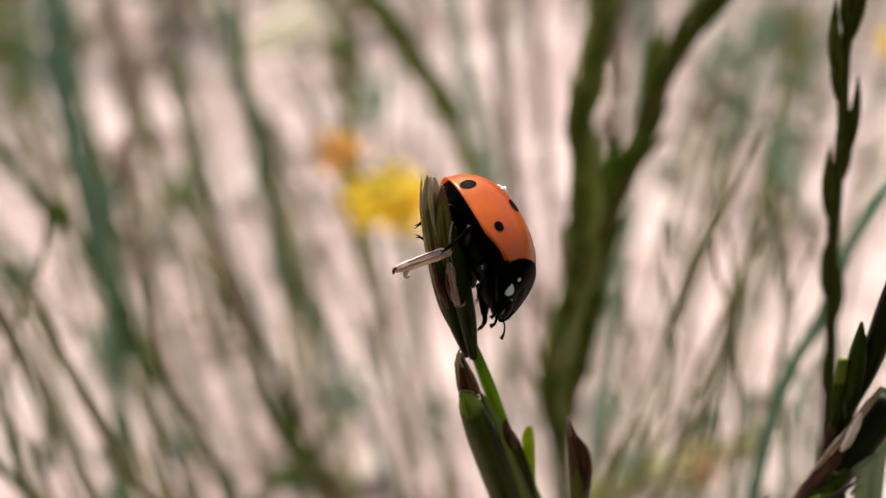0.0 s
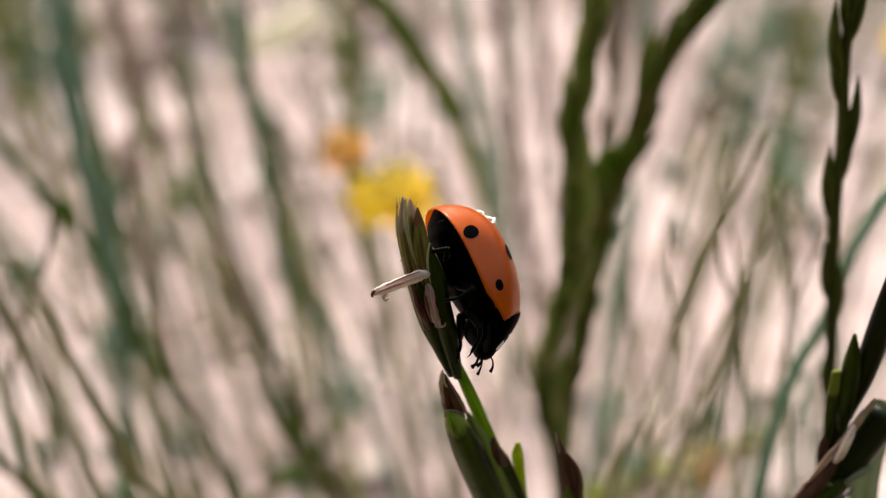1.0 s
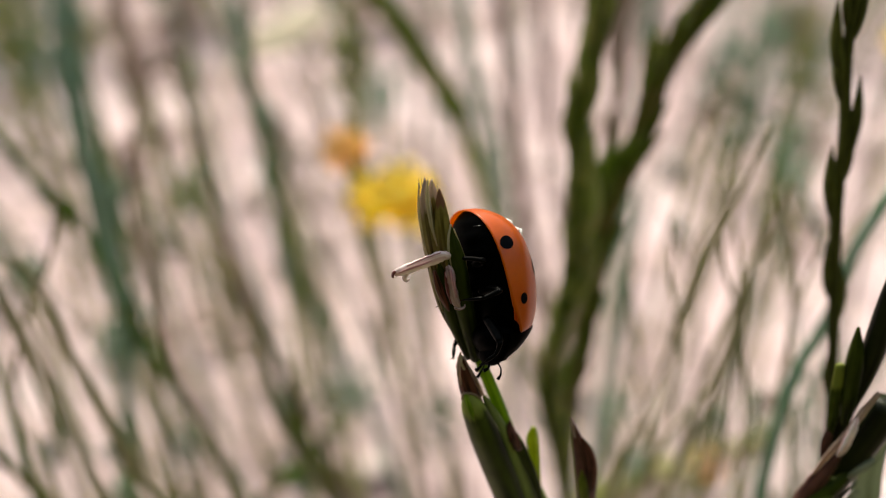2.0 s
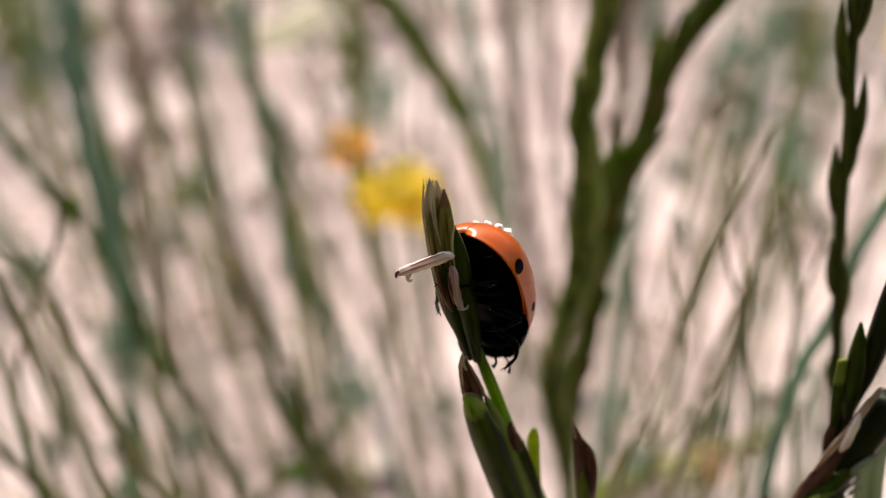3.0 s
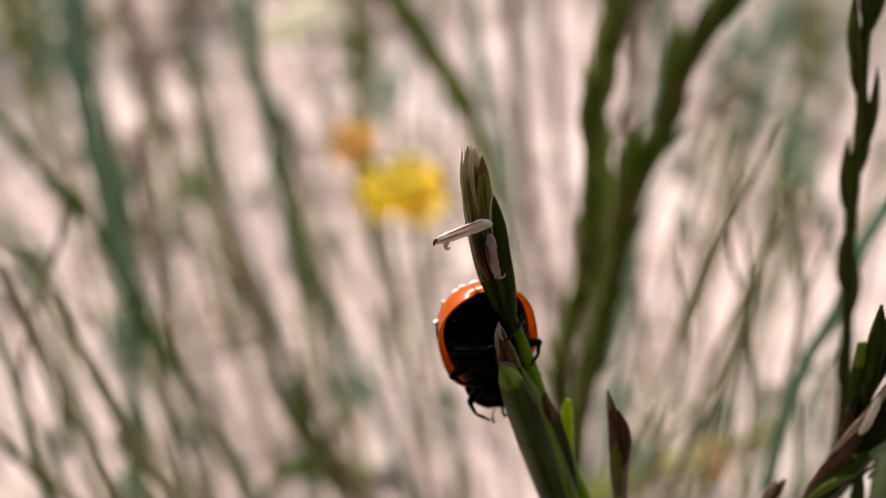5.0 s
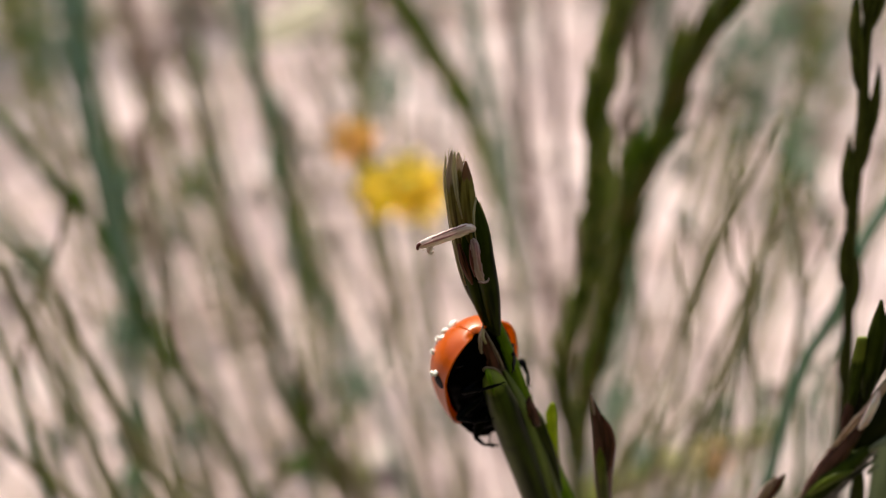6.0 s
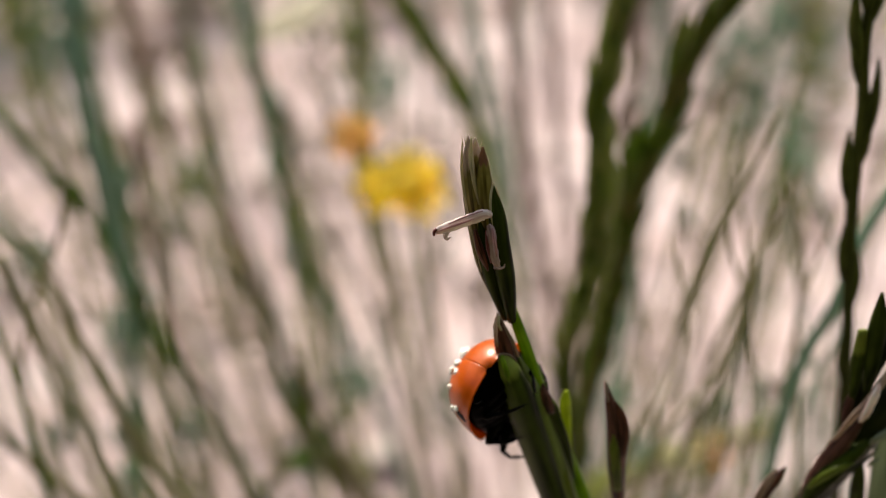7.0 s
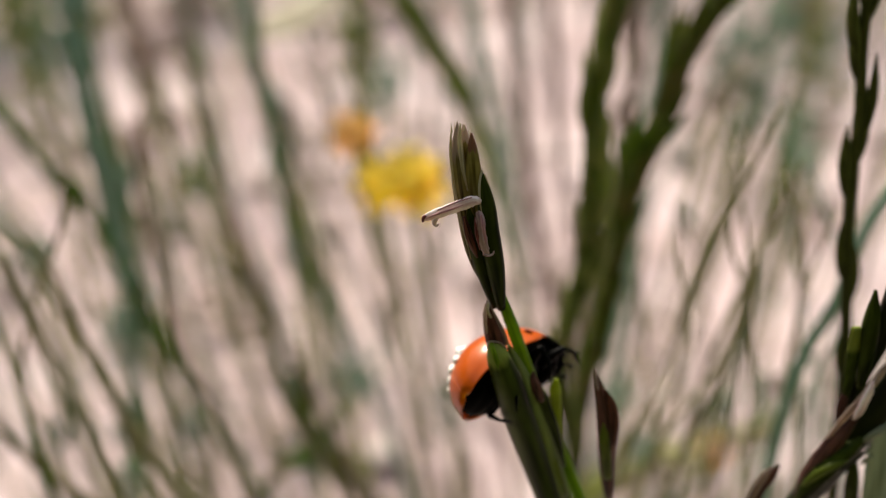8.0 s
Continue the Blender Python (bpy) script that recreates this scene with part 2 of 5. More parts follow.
def thing(name, label, category, group="", kind=""):
    ob = new(name)
    ob.empty_display_size = 0.005
    return tagged(ob, label, category, group, kind)


# ---- ground ----
def ground():
    def at(u, v):
        a = u - 0.5
        x = 60 * a * abs(a) ** 2 * 4
        y = 0.6 + 60 * (v - 0.5) * abs(v - 0.5) ** 2 * 4
        near = max(0.0, 1 - math.hypot(x, y - 0.6) / 2.5)
        z = near * (0.005 * noise.noise(Vector((x * 9, y * 9, 0))) + 0.002 * noise.noise(Vector((x * 31, y * 31, 4))))
        return (x, y, z - 0.008)
    ob = new("ground", mesh_of("ground", sheet(at, 120, 120), SOIL))
    tagged(ob, "dry pale pinkish soil under the grass", "ground", kind="structure")


ground()


# ---- grass ----
def spikelet(parent, base, tip, width, mat=None, side=(0, 1, 0), label="", bend=0.0):
    """One pointed, boat-shaped spikelet from base to tip."""
    a, b = Vector(base), Vector(tip)
    t = b - a
    off = t.cross(Vector(side)).normalized() * bend * t.length
    pts = [a, a + t * 0.2 + off * 0.6, a + t * 0.5 + off, a + t * 0.8 + off * 0.5, b]
    w = width / 2
    shape = tube(pts, [w * 0.4, w * 0.9, w, w * 0.55, w * 0.05], 0.7, side, 10, 5, keel=0.25)
    return part("spikelet", shape, mat or GLUME, parent, label)


def stalk(label, y, line, width, mat, pods=(), pod_mat=None, group="blurred grass stalks", name="grass_stalk", swell=(), leafy=0.0):
    """A stalk that stands in the upright plane at distance y. line: (x, z) from the ground to the tip; pods: (place along, way, length, width);
    swell: thickness from point to point; leafy: where along it the leaves begin."""
    base = Vector((line[0][0], y, line[0][1]))
    top = thing(name, label, "grass", group)
    top.location = base
    pts = [Vector((x, y + 0.002 * math.sin(37 * x + 23 * z), z)) - base for x, z in line]
    n = len(pts)
    rad = [width / 2 * (swell[i] if swell else 1.0 - 0.35 * (i / (n - 1)) ** 2) for i in range(n)]
    part("culm", tube(pts, rad, 1.0, (0, 1, 0), 8, 5, lumps=0.06), mat, top)
    rows = spline(pts, 10)
    if leafy or (y > 0.1 and width > 0.0012):
        rng = random.Random(int(1e5 * abs(line[0][0])) + int(1e4 * y))
        leaves = []
        for i in range(max(2, int(leafy * len(rows))), len(rows) - 2):
            for _ in range(2):
                p = Vector(rows[i]).lerp(Vector(rows[i + 1]), rng.random())
                if rng.random() < (0.55 if y < 0.18 else 0.35):
                    continue
                t = (Vector(rows[i + 1]) - Vector(rows[i])).normalized()
                out = Vector((rng.choice((-1, 1)) * rng.uniform(0.04, 0.26 if y < 0.18 else 0.42), rng.uniform(-0.4, 0.4), 0))
                d = (t + out).normalized() * (0.003 + width * rng.uniform(0.6, 1.8))
                r = width * rng.uniform(0.12, 0.24) + 0.0001
                leaves.append(tube([p, p + d * 0.5, p + d + t * d.length * 0.2], [r * 0.5, r, r * 0.15], 0.35, (0.3, 1, 0.2), 6, 2))
        part("foliage", join(leaves), pod_mat or mat, top, "small narrow clasping leaves")
    for at, way, length, w in pods:
        i = min(len(rows) - 3, max(1, int(at * (len(rows) - 1))))
        p = Vector(rows[i])
        t = (Vector(rows[i + 2]) - Vector(rows[i - 1])).normalized()
        out = Vector((way, -0.15, 0))
        spikelet(top, p, p + t * length + out * length * 0.09, w, pod_mat or mat, bend=-0.05 * way)
    return top


SWAYING = []
SWAYING.append(stalk("dark green grass stalk with clasping spikelets", 0.085, [(0.0126, -0.0120), (0.0124, 0.1200), (0.0124, 0.2178), (0.0116, 0.2257), (0.0111, 0.2295), (0.0101, 0.2331), (0.0099, 0.2366), (0.0102, 0.2400), (0.0107, 0.2433), (0.0114, 0.2465), (0.0115, 0.2495), (0.0116, 0.2525), (0.0116, 0.2554), (0.0114, 0.2582), (0.0112, 0.2610), (0.0113, 0.2636), (0.0116, 0.2662), (0.0120, 0.2687), (0.0122, 0.2711), (0.0123, 0.2735), (0.0122, 0.2762)], 0.00162, SAP_GREEN, (
      (0.35, 1, 0.0050, 0.0014), (0.42, 1, 0.0080, 0.0022), (0.45, -1, 0.0060, 0.0012), (0.52, 1, 0.0090, 0.0024), (0.62, 1, 0.0080, 0.0022), (0.68, -1, 0.0060, 0.0012), (0.74, 1, 0.0070, 0.0018), (0.80, -1, 0.0060, 0.0014), (0.90, 1, 0.0060, 0.0012)), pod_mat=OLIVE, swell=(0.75, 0.75, 0.75, 0.79, 1.13, 1.26, 1.17, 1.08, 1.13, 1.24, 1.16, 1.20, 1.25, 1.04, 0.85, 0.90, 1.00, 0.99, 0.97, 0.90, 0.83), leafy=0.12))
SWAYING.append(stalk("forked dark green grass stalk with clasping spikelets", 0.09, [(0.0135, -0.0120), (0.0134, 0.1200), (0.0133, 0.2130), (0.0130, 0.2214), (0.0128, 0.2253), (0.0132, 0.2292), (0.0138, 0.2329), (0.0141, 0.2365), (0.0146, 0.2400), (0.0149, 0.2433), (0.0156, 0.2466), (0.0158, 0.2498), (0.0157, 0.2516), (0.0163, 0.2540), (0.0174, 0.2564), (0.0182, 0.2587), (0.0187, 0.2615), (0.0193, 0.2642), (0.0201, 0.2664), (0.0219, 0.2695), (0.0232, 0.2720), (0.0247, 0.2744)], 0.00193, MOTTLED, (
      (0.30, -1, 0.0050, 0.0010), (0.40, 1, 0.0060, 0.0012), (0.43, -1, 0.0070, 0.0018), (0.48, -1, 0.0080, 0.0022), (0.55, 1, 0.0070, 0.0016), (0.58, -1, 0.0080, 0.0020), (0.64, -1, 0.0070, 0.0020), (0.70, 1, 0.0060, 0.0014), (0.78, -1, 0.0060, 0.0016), (0.86, 1, 0.0050, 0.0014)), pod_mat=SAP_GREEN, swell=(0.53, 0.53, 0.53, 0.51, 1.01, 0.99, 0.85, 0.84, 0.94, 0.99, 0.97, 1.13, 1.34, 1.43, 1.20, 1.08, 1.11, 1.15, 1.24, 1.07, 1.05, 0.99), leafy=0.12))
SWAYING.append(stalk("olive tan grass stalk with dry spikelets", 0.17, [(0.0264, -0.0120), (0.0263, 0.0814), (0.0260, 0.1747), (0.0260, 0.1880), (0.0265, 0.2004), (0.0278, 0.2110), (0.0292, 0.2199), (0.0290, 0.2273), (0.0285, 0.2355), (0.0287, 0.2414), (0.0289, 0.2471), (0.0290, 0.2526)], 0.00176, OLIVE, (
      (0.55, -1, 0.0117, 0.0029), (0.66, 1, 0.0116, 0.0025), (0.76, -1, 0.0097, 0.0025), (0.86, 1, 0.0090, 0.0020)), pod_mat=TAN))
stalk("olive brown nodding grass head on a thin stalk", 0.19, [(0.0436, -0.0120), (0.0364, 0.0693), (0.0196, 0.1505), (0.0151, 0.1689), (0.0109, 0.1886), (0.0081, 0.1991), (0.0056, 0.2073), (0.0031, 0.2151), (-0.0007, 0.2244), (-0.0055, 0.2322), (-0.0106, 0.2396), (-0.0149, 0.2469)], 0.00346, OLIVE, (
      (0.66, 1, 0.0108, 0.0032), (0.74, -1, 0.0118, 0.0032), (0.82, 1, 0.0118, 0.0035), (0.90, -1, 0.0098, 0.0030)), pod_mat=DARK_GREEN, swell=(0.3, 0.3, 0.3, 0.3, 0.3, 0.4, 0.7, 0.9, 1.1, 1.1, 1.1, 1.0), leafy=0.62)
SWAYING.append(stalk("pale sage green grass stalk behind a forked one", 0.26, [(0.0433, -0.0120), (0.0439, 0.0329), (0.0455, 0.0778), (0.0481, 0.1404), (0.0501, 0.1792), (0.0505, 0.2015), (0.0509, 0.2148), (0.0510, 0.2276)], 0.00316, GREY_GREEN, pod_mat=GREY_GREEN))
SWAYING.append(stalk("olive green grass stalk pressed to a forked one", 0.164, [(0.0275, -0.0120), (0.0266, 0.0836), (0.0244, 0.1791), (0.0243, 0.1844), (0.0245, 0.1944), (0.0252, 0.2039), (0.0266, 0.2113), (0.0283, 0.2174)], 0.00129, OLIVE, pod_mat=SAP_GREEN))
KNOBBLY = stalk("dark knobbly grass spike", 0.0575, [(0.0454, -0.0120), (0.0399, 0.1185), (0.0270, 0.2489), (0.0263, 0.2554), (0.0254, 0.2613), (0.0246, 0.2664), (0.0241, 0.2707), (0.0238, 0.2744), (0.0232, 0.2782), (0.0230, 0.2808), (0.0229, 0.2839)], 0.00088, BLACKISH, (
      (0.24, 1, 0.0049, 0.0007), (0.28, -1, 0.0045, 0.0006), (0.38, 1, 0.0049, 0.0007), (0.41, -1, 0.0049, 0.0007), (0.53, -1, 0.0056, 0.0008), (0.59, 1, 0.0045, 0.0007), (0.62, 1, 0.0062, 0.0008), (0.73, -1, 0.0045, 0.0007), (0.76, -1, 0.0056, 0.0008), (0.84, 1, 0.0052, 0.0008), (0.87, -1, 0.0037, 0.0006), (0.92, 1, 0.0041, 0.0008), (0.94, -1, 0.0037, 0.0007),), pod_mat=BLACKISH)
stalk("olive green stalk bent across", 0.14, [(0.0019, -0.0120), (-0.0063, 0.0769), (-0.0352, 0.1659), (-0.0424, 0.1813), (-0.0457, 0.1926), (-0.0495, 0.2043), (-0.0525, 0.2132), (-0.0554, 0.2217), (-0.0601, 0.2284), (-0.0660, 0.2392)], 0.00209, DARK_GREEN, (
      (0.56, 1, 0.0096, 0.0030), (0.78, 1, 0.0078, 0.0026),), pod_mat=DARK_GREEN)
stalk("grey green feathery grass stalk", 0.26, [(-0.1046, -0.0120), (-0.1031, 0.0432), (-0.0980, 0.0984), (-0.0941, 0.1273), (-0.0941, 0.1427), (-0.0962, 0.1591), (-0.0964, 0.1763), (-0.0973, 0.1957), (-0.0987, 0.2080), (-0.0963, 0.2267)], 0.00516, GREY_GREEN, (
      (0.56, 1, 0.0182, 0.0061), (0.77, -1, 0.0167, 0.0070), (0.89, 1, 0.0136, 0.0067),), pod_mat=GREY_GREEN)
stalk("thin olive grass stalk", 0.075, [(-0.0107, -0.0120), (-0.0153, 0.1081), (-0.0311, 0.2281), (-0.0328, 0.2371), (-0.0343, 0.2431), (-0.0355, 0.2490), (-0.0367, 0.2552)], 0.00089, WIRY)
stalk("thin olive grass stalk", 0.08, [(0.0271, -0.0120), (0.0154, 0.1057), (-0.0258, 0.2234), (-0.0294, 0.2278), (-0.0312, 0.2325), (-0.0324, 0.2386), (-0.0344, 0.2456), (-0.0361, 0.2522), (-0.0373, 0.2539)], 0.00085, WIRY)
stalk("grey green stalk with small side leaves", 0.27, [(-0.0102, -0.0120), (-0.0155, 0.0459), (-0.0340, 0.1038), (-0.0417, 0.1206), (-0.0473, 0.1366), (-0.0495, 0.1610), (-0.0515, 0.1801), (-0.0546, 0.1997), (-0.0552, 0.2239)], 0.00385, GREY_GREEN, (
      (0.62, -1, 0.0160, 0.0054), (0.74, 1, 0.0128, 0.0071),), pod_mat=GREY_GREEN)
stalk("brown dry brittle grass stalk", 0.42, [(-0.1070, -0.0120), (-0.1070, 0.0184), (-0.1070, 0.0489), (-0.1071, 0.0893), (-0.1054, 0.1188), (-0.1077, 0.1489), (-0.1081, 0.1816)], 0.00220, BROWN)
stalk("brown dry brittle grass stalk", 0.45, [(-0.1306, -0.0120), (-0.1310, 0.0158), (-0.1324, 0.0437), (-0.1353, 0.0830), (-0.1383, 0.1168), (-0.1399, 0.1484), (-0.1410, 0.1732)], 0.00220, BROWN)
stalk("thin dry brown grass stalk", 0.36, [(-0.0651, -0.0101), (-0.0686, 0.0087), (-0.0744, 0.0268), (-0.0807, 0.0608), (-0.0851, 0.0847), (-0.0871, 0.1073)], 0.00456, BROWN)
stalk("dark green leafy low shoot", 0.15, [(0.0216, -0.0120), (0.0133, 0.0703), (-0.0155, 0.1527), (-0.0219, 0.1624), (-0.0256, 0.1701), (-0.0271, 0.1780), (-0.0281, 0.1849)], 0.00350, MOTTLED, (
      (0.50, -1, 0.0113, 0.0041), (0.57, 1, 0.0093, 0.0037), (0.67, -1, 0.0093, 0.0031),), pod_mat=DARK_GREEN)
stalk("dark green leafy low shoot", 0.15, [(-0.0751, -0.0120), (-0.0669, 0.0703), (-0.0381, 0.1527), (-0.0320, 0.1612), (-0.0264, 0.1661), (-0.0229, 0.1721)], 0.00270, MOTTLED, (
      (0.60, 1, 0.0094, 0.0031),), pod_mat=DARK_GREEN)
stalk("thin olive wiry grass stalk", 0.075, [(0.0008, -0.0120), (0.0045, 0.1097), (0.0176, 0.2313), (0.0191, 0.2406), (0.0195, 0.2479), (0.0182, 0.2535), (0.0179, 0.2588)], 0.00048, WIRY)
stalk("thin brown wiry grass stalk", 0.075, [(0.0368, -0.0120), (0.0347, 0.1097), (0.0271, 0.2313), (0.0261, 0.2418), (0.0247, 0.2490), (0.0224, 0.2552), (0.0217, 0.2624)], 0.00048, WIRY)
stalk("thin olive wiry grass stalk", 0.076, [(0.0172, -0.0120), (0.0188, 0.1096), (0.0247, 0.2311), (0.0251, 0.2367), (0.0253, 0.2460), (0.0253, 0.2525), (0.0259, 0.2583)], 0.00049, WIRY)
stalk("thin brown wiry grass stalk", 0.08, [(0.0018, -0.0120), (0.0061, 0.1066), (0.0212, 0.2252), (0.0223, 0.2311), (0.0238, 0.2412), (0.0267, 0.2516), (0.0291, 0.2599)], 0.00052, WIRY)
stalk("thin olive wiry grass stalk", 0.078, [(0.0250, -0.0120), (0.0260, 0.1083), (0.0298, 0.2286), (0.0303, 0.2395), (0.0304, 0.2482), (0.0320, 0.2561)], 0.00049, WIRY)
stalk("thin grey green grass stalk", 0.1, [(0.0724, -0.0120), (0.0665, 0.0982), (0.0459, 0.2084), (0.0421, 0.2225), (0.0387, 0.2336), (0.0362, 0.2430)], 0.00057, GREY_GREEN)
stalk("thin olive wiry grass stalk", 0.085, [(-0.0451, -0.0120), (-0.0448, 0.1033), (-0.0437, 0.2186), (-0.0436, 0.2283), (-0.0423, 0.2376), (-0.0395, 0.2448), (-0.0359, 0.2516), (-0.0343, 0.2574)], 0.00059, MOTTLED)
stalk("broad dark green grass blade", 0.085, [(0.0030, -0.0120), (-0.0093, 0.1016), (-0.0379, 0.2151), (-0.0410, 0.2188), (-0.0430, 0.2210), (-0.0449, 0.2235), (-0.0464, 0.2262), (-0.0481, 0.2294)], 0.00124, MOTTLED)
stalk("long narrow grey green blade", 0.072, [(0.0233, -0.0120), (0.0243, 0.1090), (0.0278, 0.2300), (0.0281, 0.2367), (0.0286, 0.2427), (0.0294, 0.2468), (0.0307, 0.2502), (0.0318, 0.2564), (0.0343, 0.2634)], 0.00130, GREY_GREEN)
stalk("narrow grey green blade bent over", 0.095, [(0.0503, -0.0120), (0.0484, 0.0987), (0.0415, 0.2094), (0.0400, 0.2263), (0.0416, 0.2317), (0.0413, 0.2383), (0.0387, 0.2445), (0.0348, 0.2523)], 0.00066, GREY_GREEN)
stalk("thin olive wiry grass stalk", 0.072, [(-0.0082, -0.0120), (-0.0031, 0.1117), (0.0148, 0.2354), (0.0159, 0.2405), (0.0173, 0.2454), (0.0185, 0.2500), (0.0196, 0.2543), (0.0207, 0.2582), (0.0220, 0.2617), (0.0238, 0.2683)], 0.00045, WIRY)
stalk("thin olive wiry grass stalk", 0.076, [(-0.0088, -0.0120), (-0.0020, 0.1116), (0.0218, 0.2352), (0.0235, 0.2411), (0.0247, 0.2460), (0.0252, 0.2507), (0.0254, 0.2556)], 0.00048, WIRY)
stalk("thin brown wiry grass stalk", 0.078, [(0.0486, -0.0120), (0.0450, 0.1104), (0.0324, 0.2328), (0.0312, 0.2408), (0.0303, 0.2458), (0.0299, 0.2517), (0.0282, 0.2572)], 0.00053, WIRY)
stalk("thin olive wiry grass stalk", 0.12, [(0.0490, -0.0120), (0.0450, 0.0879), (0.0309, 0.1879), (0.0271, 0.2069), (0.0246, 0.2203), (0.0231, 0.2308)], 0.00084, WIRY)
stalk("thin dry straw-coloured grass stalk", 0.12, [(0.0301, -0.0120), (0.0309, 0.0868), (0.0337, 0.1856), (0.0345, 0.2049), (0.0344, 0.2147), (0.0321, 0.2256), (0.0270, 0.2358)], 0.00062, STRAW)
stalk("thin olive wiry grass stalk", 0.082, [(-0.0150, -0.0120), (-0.0076, 0.1049), (0.0184, 0.2218), (0.0215, 0.2315), (0.0247, 0.2371), (0.0261, 0.2430), (0.0263, 0.2492), (0.0250, 0.2550)], 0.00053, WIRY)
stalk("thin brown wiry grass stalk", 0.08, [(-0.0275, -0.0120), (-0.0275, 0.1200), (-0.0275, 0.2217), (-0.0290, 0.2278), (-0.0309, 0.2335), (-0.0328, 0.2389), (-0.0342, 0.2434), (-0.0359, 0.2483), (-0.0364, 0.2506)], 0.00054, WIRY)
stalk("thin grey green grass stalk", 0.082, [(-0.0414, -0.0120), (-0.0414, 0.1200), (-0.0414, 0.2188), (-0.0417, 0.2250), (-0.0420, 0.2302), (-0.0421, 0.2355), (-0.0423, 0.2396), (-0.0425, 0.2432), (-0.0426, 0.2463)], 0.00059, DARK_GREEN)
stalk("thin brown wiry grass stalk", 0.11, [(-0.0147, -0.0120), (-0.0147, 0.1200), (-0.0147, 0.1928), (-0.0187, 0.2040), (-0.0213, 0.2093), (-0.0227, 0.2145), (-0.0235, 0.2199), (-0.0242, 0.2250), (-0.0254, 0.2296), (-0.0262, 0.2336)], 0.00110, WIRY, leafy=0.4)
stalk("thin brown wiry grass stalk", 0.07, [(0.0126, -0.0120), (0.0126, 0.1200), (0.0126, 0.2320), (0.0143, 0.2385), (0.0154, 0.2422), (0.0165, 0.2458), (0.0173, 0.2492), (0.0180, 0.2525), (0.0189, 0.2562), (0.0195, 0.2597), (0.0207, 0.2631), (0.0213, 0.2649)], 0.00037, WIRY)
stalk("thin brown wiry grass stalk", 0.085, [(0.0341, -0.0120), (0.0341, 0.1200), (0.0341, 0.2177), (0.0328, 0.2315), (0.0329, 0.2365), (0.0329, 0.2425), (0.0318, 0.2482), (0.0307, 0.2524), (0.0296, 0.2564)], 0.00044, WIRY)
stalk("thin olive wiry grass stalk", 0.075, [(0.0232, -0.0120), (0.0232, 0.1200), (0.0232, 0.2273), (0.0232, 0.2395), (0.0238, 0.2433), (0.0241, 0.2469), (0.0246, 0.2503), (0.0249, 0.2542), (0.0261, 0.2569), (0.0259, 0.2610)], 0.00049, WIRY)
stalk("brown bent grass stalk low over the ground", 0.16, [(0.0292, -0.0120), (0.0292, 0.1200), (0.0292, 0.1441), (0.0363, 0.1529), (0.0437, 0.1571), (0.0500, 0.1599), (0.0542, 0.1613), (0.0590, 0.1622)], 0.00134, BROWN)
stalk("yellowish green blade bent low over the ground", 0.18, [(0.0293, -0.0120), (0.0293, 0.1200), (0.0293, 0.1202), (0.0325, 0.1290), (0.0393, 0.1378), (0.0452, 0.1415), (0.0511, 0.1441), (0.0570, 0.1461)], 0.00312, FRESH_OLIVE)
stalk("thin grey green grass stalk", 0.12, [(-0.0480, -0.0120), (-0.0480, 0.1200), (-0.0480, 0.1826), (-0.0444, 0.2262), (-0.0450, 0.2355), (-0.0451, 0.2403), (-0.0454, 0.2449), (-0.0452, 0.2502), (-0.0456, 0.2545), (-0.0458, 0.2579)], 0.00112, GREY_GREEN)
stalk("pale green blade bent low over the ground", 0.2, [(0.0280, -0.0120), (0.0300, 0.0600), (0.0361, 0.1131), (0.0468, 0.1187), (0.0576, 0.1220), (0.0680, 0.1277), (0.0754, 0.1330)], 0.00471, FRESH_OLIVE)
stalk("thin brown wiry grass stalk", 0.09, [(-0.0060, -0.0120), (-0.0098, 0.1011), (-0.0232, 0.2142), (-0.0252, 0.2256), (-0.0283, 0.2346), (-0.0289, 0.2429), (-0.0293, 0.2518), (-0.0296, 0.2589)], 0.00051, BROWN)
stalk("thin olive wiry grass stalk", 0.078, [(-0.0177, -0.0120), (-0.0214, 0.1066), (-0.0346, 0.2253), (-0.0359, 0.2335), (-0.0369, 0.2421), (-0.0380, 0.2494), (-0.0387, 0.2550)], 0.00051, WIRY)
stalk("thin olive wiry grass stalk", 0.082, [(-0.0116, -0.0120), (-0.0158, 0.1047), (-0.0305, 0.2214), (-0.0320, 0.2294), (-0.0339, 0.2364), (-0.0358, 0.2436), (-0.0379, 0.2492), (-0.0405, 0.2539)], 0.00047, WIRY)
stalk("thin grey green grass stalk", 0.13, [(-0.0235, -0.0120), (-0.0273, 0.0817), (-0.0406, 0.1754), (-0.0431, 0.1880), (-0.0446, 0.1970), (-0.0455, 0.2055), (-0.0458, 0.2136)], 0.00104, DARK_GREEN)
stalk("thin brown wiry grass stalk", 0.11, [(0.0129, -0.0120), (0.0072, 0.0916), (-0.0128, 0.1951), (-0.0167, 0.2091), (-0.0216, 0.2218), (-0.0242, 0.2318), (-0.0260, 0.2411), (-0.0284, 0.2539), (-0.0297, 0.2629)], 0.00075, BROWN)
stalk("thin brown wiry grass stalk", 0.18, [(-0.0225, -0.0120), (-0.0234, 0.0742), (-0.0267, 0.1604), (-0.0278, 0.1804), (-0.0304, 0.1987), (-0.0331, 0.2132), (-0.0348, 0.2289), (-0.0340, 0.2483)], 0.00116, OLIVE)
stalk("thin straw wiry grass stalk", 0.2, [(0.0098, -0.0120), (0.0069, 0.0487), (-0.0034, 0.1093), (-0.0112, 0.1416), (-0.0172, 0.1610), (-0.0239, 0.1804), (-0.0312, 0.1997), (-0.0357, 0.2162)], 0.00148, STRAW)
